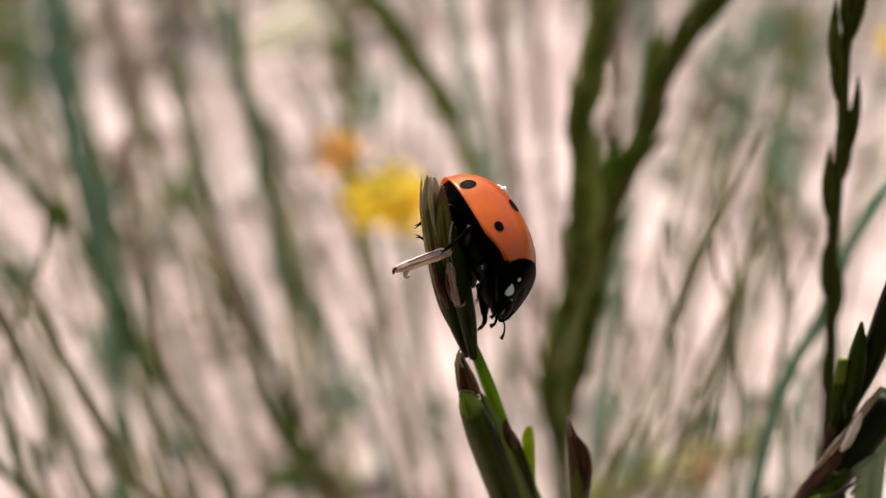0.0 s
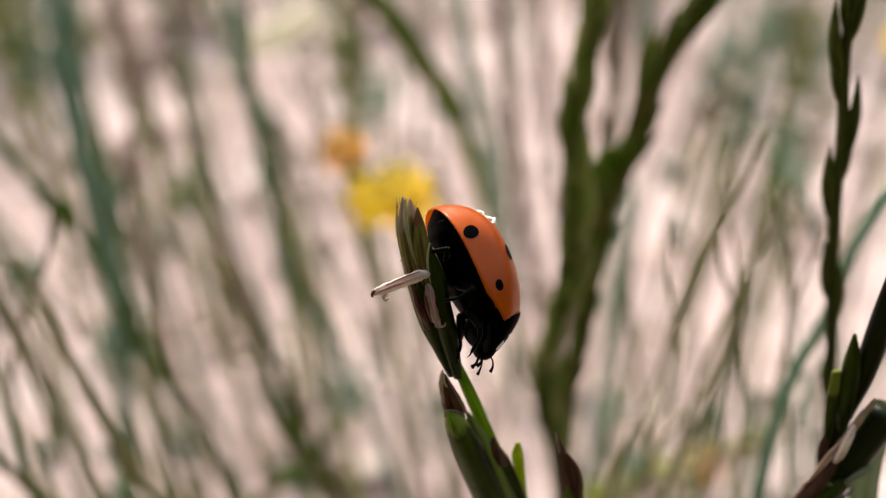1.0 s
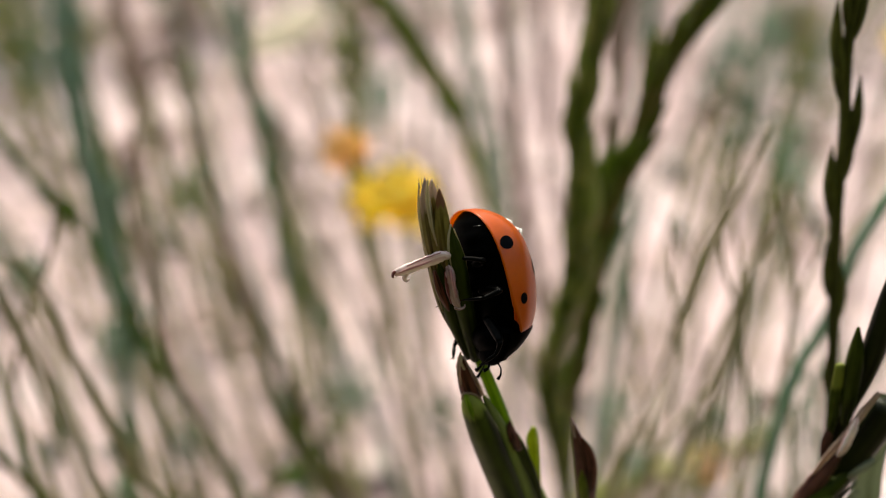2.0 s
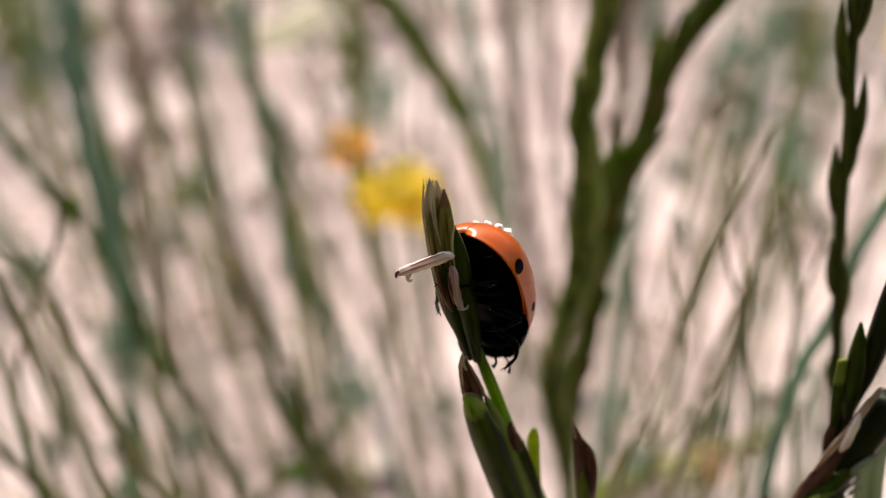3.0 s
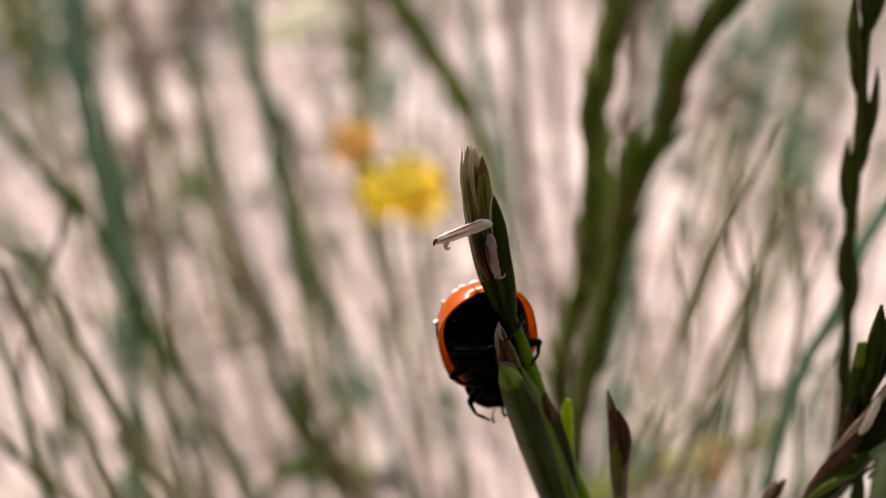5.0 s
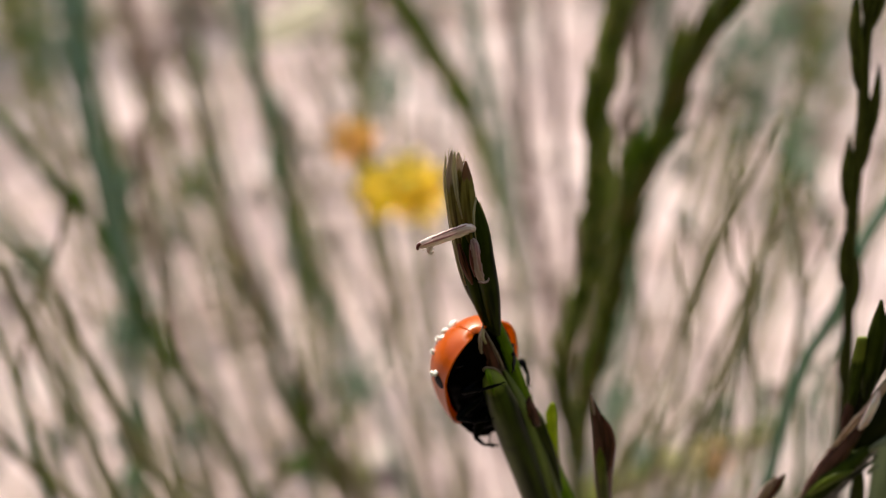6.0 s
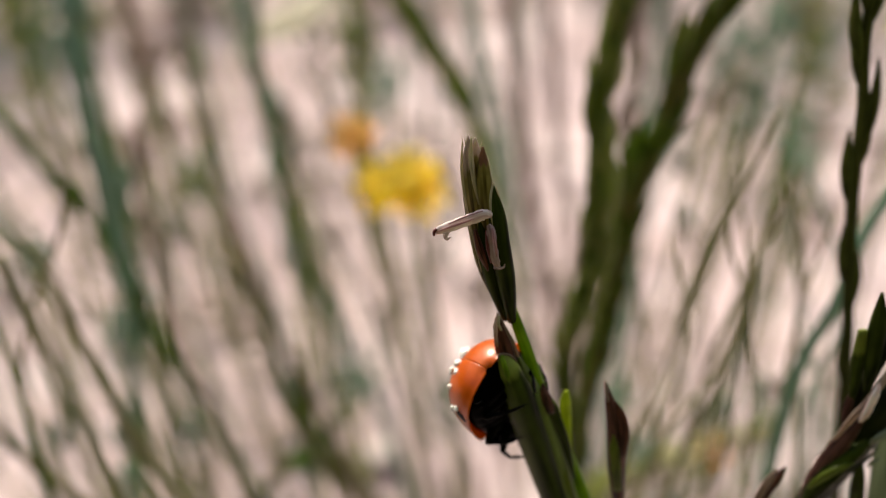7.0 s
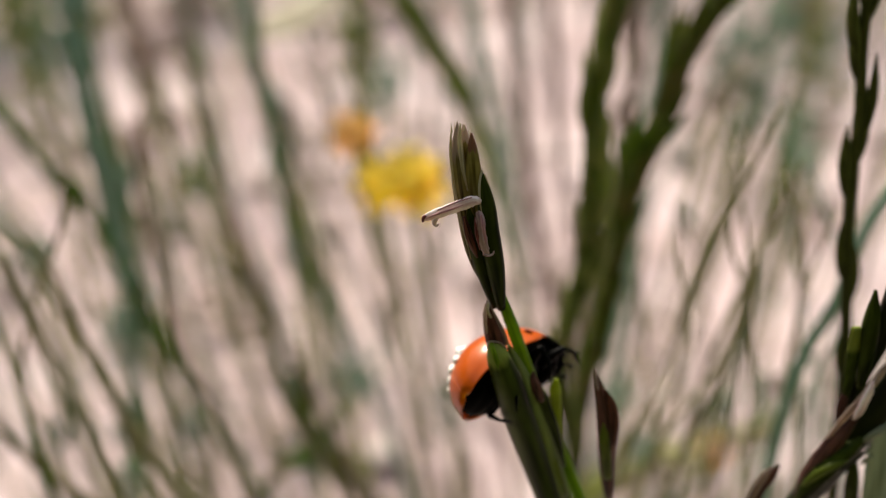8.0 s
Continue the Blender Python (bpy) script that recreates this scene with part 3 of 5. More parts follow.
stalk("thin brown wiry grass stalk", 0.2, [(0.0231, -0.0120), (0.0210, 0.0524), (0.0134, 0.1168), (0.0087, 0.1449), (0.0058, 0.1671), (0.0044, 0.1875), (-0.0040, 0.2036)], 0.00152, BROWN)
stalk("thin brown wiry grass stalk", 0.2, [(-0.0565, -0.0120), (-0.0585, 0.0806), (-0.0655, 0.1731), (-0.0674, 0.1902), (-0.0666, 0.2036), (-0.0632, 0.2186), (-0.0633, 0.2326), (-0.0634, 0.2426)], 0.00147, BROWN)
stalk("olive green blade bent low over the ground", 0.19, [(0.0290, -0.0120), (0.0310, 0.0700), (0.0355, 0.1234), (0.0459, 0.1274), (0.0548, 0.1302), (0.0633, 0.1363)], 0.00343, FRESH_OLIVE)
stalk("thin dry straw-coloured grass stalk", 0.3, [(-0.0117, -0.0120), (-0.0130, 0.0066), (-0.0176, 0.0253), (-0.0326, 0.0674), (-0.0425, 0.1007), (-0.0483, 0.1270), (-0.0533, 0.1554)], 0.00266, BROWN)
stalk("thin dry straw-coloured grass stalk", 0.32, [(0.0080, -0.0120), (0.0070, 0.0019), (0.0035, 0.0158), (-0.0093, 0.0519), (-0.0193, 0.0776), (-0.0285, 0.1064), (-0.0423, 0.1395)], 0.00287, STRAW)
stalk("thin dry straw-coloured grass stalk", 0.3, [(0.0449, -0.0120), (0.0423, 0.0443), (0.0334, 0.1007), (0.0266, 0.1312), (0.0201, 0.1630), (0.0159, 0.1921), (0.0137, 0.2154)], 0.00451, BROWN)
stalk("thin dry brown grass stalk", 0.4, [(0.0565, -0.0120), (0.0548, 0.0315), (0.0487, 0.0749), (0.0423, 0.1072), (0.0382, 0.1467), (0.0343, 0.1873)], 0.00536, BROWN)
stalk("thin grey green grass stalk", 0.42, [(0.0326, -0.0120), (0.0301, 0.0386), (0.0213, 0.0893), (0.0147, 0.1162), (0.0084, 0.1489), (0.0036, 0.1816)], 0.00557, GREY_GREEN)
stalk("thin olive half-dry grass stalk", 0.24, [(-0.0810, -0.0120), (-0.0815, 0.0291), (-0.0826, 0.0702), (-0.0835, 0.1017), (-0.0849, 0.1257), (-0.0860, 0.1443)], 0.00204, OLIVE)
stalk("dull teal grass stalk with close leaves", 0.20, [(-0.0997, -0.0120), (-0.0942, 0.0505), (-0.0815, 0.1131), (-0.0779, 0.1278), (-0.0761, 0.1400), (-0.0757, 0.1500), (-0.0751, 0.1643), (-0.0736, 0.1807), (-0.0706, 0.1973)], 0.00219, GREY_GREEN, pod_mat=TEAL)
stalk("thin grey green grass stalk", 0.2, [(-0.0881, -0.0120), (-0.0901, 0.0482), (-0.0972, 0.1084), (-0.0999, 0.1242), (-0.1019, 0.1416), (-0.1031, 0.1610)], 0.00213, OLIVE)


# ---- leafy shoots between the stalks ----
def leafy_shoot(label, center, radius, mat, seed, count=34):
    """A thin stem with a loose bunch of small leaves at its top."""
    rng = random.Random(seed)
    c = Vector(center)
    top = thing("leafy_shoot", label, "plant", "leafy shoots between the stalks")
    foot = Vector((c.x + 0.25 * (c.z if c.x > 0.02 else -c.z) * -1 * rng.uniform(0.2, 0.8), c.y, -0.012))
    top.location = foot
    h = c - foot
    part("stem", tube([Vector((0, 0, 0)), h * 0.5 + Vector((0.1 * h.x, 0, 0)), h, h * 1.03], [radius * 0.09, radius * 0.08, radius * 0.07, radius * 0.03]), OLIVE, top)
    leaves = []
    for _ in range(count):
        p = h + Vector([rng.gauss(0, radius * 0.42) for _ in range(3)]) + h.normalized() * rng.uniform(-1.0, 0.6) * radius
        d = (Vector([rng.gauss(0, 0.6) for _ in range(3)]) + h.normalized() * 0.7).normalized() * radius * rng.uniform(0.4, 0.9)
        w = radius * rng.uniform(0.06, 0.13)
        leaves.append(tube([p - d * 0.5, p, p + d * 0.5], [w * 0.4, w, w * 0.15], 0.35, (0.3, 1, 0.2), 6, 2))
    part("foliage", join(leaves), mat, top, "small narrow leaves")
    return top


leafy_shoot("teal green leafy shoot among thin stalks", (-0.0464, 0.1300, 0.2166), 0.0039, TEAL, 51)
leafy_shoot("teal green leafy shoot among thin stalks", (-0.0483, 0.1300, 0.2096), 0.0033, TEAL, 52)
leafy_shoot("teal green leafy shoot among thin stalks", (-0.0570, 0.1200, 0.2256), 0.0025, TEAL, 53)
leafy_shoot("teal green leafy shoot among thin stalks", (-0.0552, 0.1200, 0.2003), 0.0034, TEAL, 54)
leafy_shoot("teal green leafy shoot among thin stalks", (-0.0481, 0.1200, 0.1961), 0.0038, TEAL, 55)
leafy_shoot("grey green leafy shoot among thin stalks", (-0.0421, 0.1300, 0.1892), 0.0027, GREY_GREEN, 56)
leafy_shoot("teal green leafy shoot among thin stalks", (-0.0358, 0.2000, 0.1825), 0.0054, TEAL, 57)
leafy_shoot("dark teal leafy shoot low over the soil", (-0.0281, 0.1600, 0.1579), 0.0051, TEAL, 58)
leafy_shoot("grey green leafy shoot low over the soil", (-0.0304, 0.2500, 0.1082), 0.0089, GREY_GREEN, 59)
leafy_shoot("teal green leafy shoot low over the soil", (-0.0013, 0.2200, 0.1229), 0.0074, TEAL, 60)
leafy_shoot("olive leafy shoot among dry stalks", (-0.0796, 0.3000, 0.1485), 0.0085, OLIVE, 61)
leafy_shoot("teal green leafy shoot beside dry stalks", (-0.1143, 0.3000, 0.2006), 0.0114, TEAL, 62)
leafy_shoot("teal green leafy shoot beside dry stalks", (-0.1121, 0.3000, 0.1851), 0.0074, TEAL, 63)
leafy_shoot("light green leafy shoot on open ground", (-0.0408, 0.4000, 0.1526), 0.0124, OLIVE, 64)
leafy_shoot("grey green leafy shoot on open ground", (0.1053, 0.3600, 0.1513), 0.0131, GREY_GREEN, 65)
leafy_shoot("grey green leafy shoot on open ground", (0.1209, 0.3600, 0.1684), 0.0112, GREY_GREEN, 66)
leafy_shoot("teal green leafy shoot among wiry stalks", (0.0506, 0.1400, 0.1897), 0.0034, TEAL, 67)
leafy_shoot("brown withered leafy shoot among dry stalks", (-0.1222, 0.4000, 0.1549), 0.0111, BROWN, 68)
leafy_shoot("brown withered leafy shoot among dry stalks", (-0.1091, 0.4000, 0.1538), 0.0098, BROWN, 69)
leafy_shoot("teal green leafy shoot among dry stalks", (-0.0455, 0.2600, 0.1805), 0.0060, TEAL, 70)
leafy_shoot("grey green leafy shoot low over the soil", (0.0403, 0.2000, 0.1399), 0.0054, GREY_GREEN, 71)
leafy_shoot("brown withered leafy shoot among dry stalks", (-0.1172, 0.3600, 0.1299), 0.0084, BROWN, 72)
leafy_shoot("teal green leafy shoot on open ground", (-0.1303, 0.3200, 0.1867), 0.0106, GREY_GREEN, 73)
leafy_shoot("olive leafy shoot along a thin stem", (-0.0461, 0.1000, 0.2236), 0.0013, OLIVE, 81, 54)
leafy_shoot("teal green leafy shoot along a thin stem", (-0.0537, 0.1100, 0.2046), 0.0025, TEAL, 82, 54)
leafy_shoot("teal green leafy shoot with small leaves", (-0.0407, 0.1000, 0.2134), 0.0021, TEAL, 83, 54)
leafy_shoot("grey green leafy shoot with small leaves", (-0.0450, 0.1100, 0.1982), 0.0023, GREY_GREEN, 84, 54)
leafy_shoot("grey green leafy shoot between the stems", (-0.0580, 0.1500, 0.1953), 0.0036, GREY_GREEN, 85, 54)
leafy_shoot("teal green leafy shoot between the stems", (-0.0570, 0.1500, 0.1875), 0.0031, TEAL, 86, 54)
leafy_shoot("fresh green leafy shoot on a bent stem", (-0.0463, 0.1300, 0.2133), 0.0024, SAP_GREEN, 87, 54)
leafy_shoot("grey green leafy shoot between the stems", (-0.0421, 0.1300, 0.1875), 0.0028, GREY_GREEN, 88, 54)
leafy_shoot("olive leafy shoot low between the stems", (-0.0415, 0.1300, 0.1792), 0.0027, OLIVE, 89, 54)
leafy_shoot("grey green leafy shoot between the stems", (-0.0503, 0.1100, 0.2328), 0.0017, GREY_GREEN, 90, 54)
leafy_shoot("teal green leafy shoot along a thin stem", (-0.0433, 0.0900, 0.2449), 0.0011, TEAL, 91, 54)
leafy_shoot("olive leafy shoot low over the soil", (-0.0197, 0.1600, 0.1532), 0.0041, OLIVE, 92, 54)
leafy_shoot("grey green leafy shoot over open soil", (-0.0286, 0.2000, 0.1439), 0.0044, GREY_GREEN, 93, 40)
leafy_shoot("teal green leafy shoot over open soil", (-0.0383, 0.2000, 0.1412), 0.0039, TEAL, 94, 40)
leafy_shoot("teal green leafy shoot over open soil", (-0.0404, 0.2400, 0.1502), 0.0050, TEAL, 95, 40)
leafy_shoot("grey green leafy shoot over open soil", (-0.0350, 0.2400, 0.1422), 0.0041, GREY_GREEN, 96, 40)
leafy_shoot("olive leafy shoot among dry stalks", (-0.1289, 0.3000, 0.2026), 0.0109, OLIVE, 97, 40)
leafy_shoot("olive leafy shoot among dry stalks", (-0.1087, 0.3000, 0.2010), 0.0073, OLIVE, 98, 40)
leafy_shoot("light olive leafy shoot on open ground", (-0.1488, 0.3500, 0.1601), 0.0085, OLIVE, 99, 40)
leafy_shoot("brown withered leafy shoot among dry stalks", (-0.1163, 0.3600, 0.1833), 0.0079, BROWN, 100, 40)
leafy_shoot("brown withered leafy shoot among dry stalks", (-0.0938, 0.3600, 0.1824), 0.0087, BROWN, 101, 40)
leafy_shoot("olive leafy shoot among dry stalks", (-0.0898, 0.3400, 0.1694), 0.0070, OLIVE, 102, 40)
leafy_shoot("brown withered leafy shoot among dry stalks", (-0.1069, 0.3400, 0.1713), 0.0083, BROWN, 103, 40)
leafy_shoot("brown withered leafy shoot among dry stalks", (-0.1020, 0.3400, 0.1508), 0.0054, BROWN, 104, 40)
leafy_shoot("brown withered leafy shoot among dry stalks", (-0.1129, 0.3400, 0.1367), 0.0062, BROWN, 105, 40)
leafy_shoot("grey green leafy shoot among dry stalks", (-0.0863, 0.3200, 0.1401), 0.0082, GREY_GREEN, 106, 40)
leafy_shoot("teal green leafy shoot beside a stalk", (-0.0495, 0.2700, 0.1774), 0.0056, TEAL, 107, 40)
leafy_shoot("light green leafy shoot on open ground", (-0.0369, 0.4000, 0.1618), 0.0107, OLIVE, 108, 40)
leafy_shoot("grey green leafy shoot on open ground", (-0.0264, 0.4000, 0.1408), 0.0097, GREY_GREEN, 109, 40)
leafy_shoot("brown withered leafy shoot on open ground", (0.0894, 0.3400, 0.1622), 0.0095, BROWN, 110, 40)
leafy_shoot("grey green leafy shoot on open ground", (0.1052, 0.3400, 0.1582), 0.0083, GREY_GREEN, 111, 40)
leafy_shoot("grey green leafy shoot on open ground", (0.0957, 0.3400, 0.1782), 0.0095, GREY_GREEN, 112, 40)
leafy_shoot("olive leafy shoot on open ground", (0.1189, 0.3400, 0.1734), 0.0083, OLIVE, 113, 40)
leafy_shoot("olive leafy shoot on open ground", (0.1162, 0.3400, 0.1889), 0.0070, OLIVE, 114, 40)
leafy_shoot("grey green leafy shoot on open ground", (0.1117, 0.3600, 0.1803), 0.0087, GREY_GREEN, 115, 40)
leafy_shoot("brown withered leafy shoot beside a dark spike", (0.1122, 0.3000, 0.1676), 0.0062, BROWN, 116, 40)
leafy_shoot("olive leafy shoot beside a dark spike", (0.1126, 0.3000, 0.1777), 0.0051, OLIVE, 117, 40)
leafy_shoot("grey green leafy shoot among wiry stalks", (0.0956, 0.2800, 0.1720), 0.0068, GREY_GREEN, 118, 40)
leafy_shoot("teal green leafy shoot among wiry stalks", (0.0491, 0.2000, 0.1900), 0.0032, TEAL, 119, 40)
leafy_shoot("teal green leafy shoot among wiry stalks", (0.0410, 0.1300, 0.1947), 0.0025, TEAL, 120, 54)
leafy_shoot("brown withered shoot among wiry stalks", (0.0377, 0.1000, 0.2216), 0.0013, BROWN, 121, 54)
leafy_shoot("grey green leafy shoot low over the soil", (0.0369, 0.1600, 0.1605), 0.0039, GREY_GREEN, 122, 54)
leafy_shoot("grey green leafy shoot among wiry stalks", (0.0811, 0.2200, 0.1938), 0.0040, GREY_GREEN, 123, 40)


def arching_blade(label, points, width, mat):
    """A flat grass blade that rises from the ground and arches over, its upper face to the sky."""
    base = Vector(points[0])
    top = thing("arching_grass", label, "grass", "arching grass blades")
    top.location = base
    pts = [Vector(q) - base for q in points]
    n = len(pts)
    part("blade", tube(pts, [width * 0.5 * (0.06, 0.08, 0.5, 1.0, 0.9, 0.4)[min(5, k)] for k in range(n)], 0.06, (0, -0.42, 0.91), 8, 6), mat, top)
    return top


arching_blade("broad pale green blade arching over the ground", [(-0.1377, 0.4700, -0.0100), (-0.1127, 0.4600, 0.0756), (-0.0877, 0.4500, 0.1412), (-0.0748, 0.4500, 0.1474), (-0.0622, 0.4500, 0.1530), (-0.0522, 0.4500, 0.1565)], 0.022, PALE_GREEN)
arching_blade("pale dry blade arching over the ground", [(-0.1347, 0.4500, -0.0100), (-0.1097, 0.4400, 0.0806), (-0.0847, 0.4300, 0.1512), (-0.0713, 0.4300, 0.1576), (-0.0616, 0.4300, 0.1616), (-0.0516, 0.4300, 0.1655)], 0.004, STRAW)


# ---- low shrubs far behind ----
def low_shrub(label, x, y, height, spread, mat, leaves, seed):
    rng = random.Random(seed)
    top = thing("low_shrub", label, "shrub", "low shrubs behind")
    top.location = (x, y, -0.01)
    tips = []
    for _ in range(9):
        a = rng.uniform(0, 2 * math.pi)
        q = Vector((math.cos(a) * spread * rng.uniform(0.2, 1), math.sin(a) * spread * rng.uniform(0.2, 1), height * rng.uniform(0.6, 1)))
        part("branch", tube([Vector((0, 0, 0)), q * 0.45 + Vector((0, 0, height * 0.1)), q], [0.003, 0.002, 0.0008], seg=6, steps=3), BROWN, top)
        tips.append(q)
    clumps = []
    for _ in range(leaves):
        q = rng.choice(tips) * rng.uniform(0.35, 1.05) + Vector([rng.gauss(0, spread * 0.16) for _ in range(3)])
        d = Vector([rng.gauss(0, 1) for _ in range(3)]).normalized() * rng.uniform(0.006, 0.014)
        clumps.append(tube([q, q + d * 0.5, q + d], [0.0006, 0.0026, 0.0004], 0.25, (0.3, 0.5, 1), 6, 2))
    part("foliage", join(clumps), mat, top, "small narrow leaves")
    return top


low_shrub("grey green low shrub with narrow leaves", -0.37, 0.86, 0.17, 0.12, GREY_GREEN, 420, 21)
low_shrub("grey green low shrub with narrow leaves", -0.24, 0.95, 0.10, 0.08, OLIVE, 220, 22)
low_shrub("olive green low shrub with narrow leaves", -0.08, 0.93, 0.10, 0.06, OLIVE, 160, 23)
low_shrub("grey green low shrub with narrow leaves", 0.30, 0.90, 0.10, 0.12, GREY_GREEN, 300, 24)
low_shrub("dark green low shrub with narrow leaves", -0.40, 0.78, 0.15, 0.10, DARK_GREEN, 300, 28)
low_shrub("olive green low shrub with narrow leaves", 0.16, 1.0, 0.09, 0.09, OLIVE, 220, 29)
low_shrub("grey green low shrub with narrow leaves", 0.42, 0.86, 0.10, 0.09, GREY_GREEN, 260, 30)


# ---- flowers ----
def flower(label, center, radius, petals, mat, name="yellow_flower", droop=0.25):
    c = Vector(center)
    top = thing(name, label, "flower")
    top.location = (c.x, c.y, 0)
    h = Vector((0, 0, c.z))
    foot = Vector((0.02, 0.03, -0.01))
    part("flower_stem", tube([foot, h * 0.5 + foot * 0.6, h], [0.0011, 0.0009, 0.0007]), OLIVE, top)
    tilt = Euler((radians(60), 0, radians(12))).to_matrix()
    for ring, (count, r, lift) in enumerate(((petals, 1.0, 0.10), (petals - 3, 0.72, 0.32), (petals - 6, 0.45, 0.5))):
        for k in range(max(4, count)):
            a = 2 * math.pi * (k + 0.5 * ring) / max(4, count) + random.uniform(-0.12, 0.12)
            d = Vector((math.cos(a), math.sin(a), 0))
            s = radius * r * random.uniform(0.85, 1.08)
            pts = [h + tilt @ (d * s * f + Vector((0, 0, s * (lift * f - droop * f * f)))) for f in (0.05, 0.4, 0.8, 1.0)]
            nrm = tilt @ Vector((0, 0, 1))
            part("petal", tube(pts, [s * 0.06, s * 0.15, s * 0.17, s * 0.08], 0.18, nrm, 6, 3), mat, top)
    part("flower_centre", blob(h + tilt @ Vector((0, 0, radius * 0.12)), (radius * 0.3, radius * 0.3, radius * 0.2), (48, 0, 12), 0.2), mat, top)
    part("calyx", tube([h - tilt @ Vector((0, 0, radius * 0.6)), h - tilt @ Vector((0, 0, radius * 0.25)), h], [radius * 0.1, radius * 0.3, radius * 0.28]), OLIVE, top)
    return top


flower("yellow daisy-like flower on a thin stalk", (-0.0100, 0.2100, 0.1919), 0.0090, 10, YELLOW, "yellow_flower")
flower("yellow half-open flower on a thin stalk", (-0.0183, 0.2200, 0.1849), 0.0068, 9, YELLOW, "yellow_flower")
flower("faded orange flower on a thin stalk", (-0.0248, 0.2300, 0.1938), 0.0061, 9, ORANGE, "orange_flower")
flower("small yellow flower among grass", (0.1127, 0.2600, 0.2109), 0.0043, 9, YELLOW, "yellow_flower")
flower("small orange flower low in the grass", (0.0542, 0.1700, 0.1493), 0.0040, 9, ORANGE, "orange_flower")


# ---- the grass spike that carries the ladybird ----

def carrier_spike():
    top = thing("grass_spike", "green flowering grass spike with pale hanging anthers", "grass")
    top.location = (0.00560, 0.04330, 0.00000)
    foot = Vector((0.004, 0.006, -0.015))
    part("culm", tube([foot, Vector((0.003, 0.004, 0.12)), (0.00125, 0.00150, 0.25309), (-0.00066, 0.00130, 0.25876), (-0.00240, 0.00080, 0.26377), (-0.00349, 0.00040, 0.26737), (-0.00426, 0.00025, 0.26973)],
                      [0.00050, 0.00050, 0.00040, 0.00036, 0.00034, 0.00032, 0.00024], 0.9, (0, 1, 0), 12, 6), CULM, top, "bright green stalk")
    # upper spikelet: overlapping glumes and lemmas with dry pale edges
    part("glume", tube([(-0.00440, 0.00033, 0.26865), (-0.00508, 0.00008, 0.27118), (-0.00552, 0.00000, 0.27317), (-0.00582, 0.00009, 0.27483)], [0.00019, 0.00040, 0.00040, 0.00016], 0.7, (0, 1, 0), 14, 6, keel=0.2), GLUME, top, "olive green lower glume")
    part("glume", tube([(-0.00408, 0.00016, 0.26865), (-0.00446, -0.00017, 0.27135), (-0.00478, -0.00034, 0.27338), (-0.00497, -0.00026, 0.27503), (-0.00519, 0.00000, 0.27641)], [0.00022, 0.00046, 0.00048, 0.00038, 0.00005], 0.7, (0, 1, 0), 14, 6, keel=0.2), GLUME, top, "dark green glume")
    part("lemma", tube([(-0.00482, 0.00033, 0.26967), (-0.00550, 0.00025, 0.27156), (-0.00595, 0.00017, 0.27416), (-0.00623, 0.00009, 0.27619), (-0.00632, 0.00018, 0.27761), (-0.00630, 0.00027, 0.27872)], [0.00013, 0.00027, 0.00038, 0.00035, 0.00026, 0.00004], 0.7, (0, 1, 0), 14, 6, keel=0.2), LEMMA, top, "dark streaked lemma")
    part("lemma", tube([(-0.00517, 0.00026, 0.27301), (-0.00545, 0.00000, 0.27503), (-0.00558, 0.00000, 0.27668), (-0.00562, 0.00009, 0.27750), (-0.00566, 0.00018, 0.27822)], [0.00024, 0.00040, 0.00036, 0.00024, 0.00005], 0.7, (0, 1, 0), 12, 6, keel=0.2), AMBER, top, "amber lemma with a reddish tip")
    part("lemma", tube([(-0.00517, 0.00068, 0.27338), (-0.00566, 0.00061, 0.27529), (-0.00592, 0.00053, 0.27699), (-0.00598, 0.00054, 0.27776), (-0.00600, 0.00054, 0.27850)], [0.00027, 0.00043, 0.00038, 0.00026, 0.00005], 0.8, (0, 1, 0), 12, 6, keel=0.2), LEMMA, top, "pale pointed lemma")
    part("dry_edge", tube([(-0.00563, -0.00008, 0.27168), (-0.00619, -0.00017, 0.27427), (-0.00649, -0.00017, 0.27603), (-0.00661, -0.00009, 0.27731), (-0.00657, 0.00009, 0.27857)], [0.00003, 0.00005, 0.00006, 0.00007, 0.00003], 0.6, (0, 1, 0), 6, 5), MEMBRANE, top, "thin dry pale edge")
    part("dry_edge", tube([(-0.00581, -0.00035, 0.27553), (-0.00607, -0.00044, 0.27692), (-0.00619, -0.00027, 0.27798), (-0.00616, -0.00009, 0.27883)], [0.00003, 0.00009, 0.00011, 0.00003], 0.5, (0, 1, 0), 6, 5), MEMBRANE, top, "thin dry pale edge")
    part("dry_edge", tube([(-0.00411, -0.00008, 0.26996), (-0.00430, -0.00017, 0.27174), (-0.00437, -0.00017, 0.27327), (-0.00458, -0.00017, 0.27483), (-0.00503, -0.00009, 0.27628)], [0.00003, 0.00005, 0.00005, 0.00005, 0.00003], 0.6, (0, 1, 0), 6, 5), MEMBRANE, top, "thin dry pale edge")
    part("dry_edge", tube([(-0.00516, -0.00069, 0.27452), (-0.00527, -0.00061, 0.27538), (-0.00527, -0.00044, 0.27612), (-0.00516, -0.00018, 0.27657)], [0.00002, 0.00005, 0.00006, 0.00005], 0.5, (0, 1, 0), 6, 5), MEMBRANE, top, "thin dry pale edge")
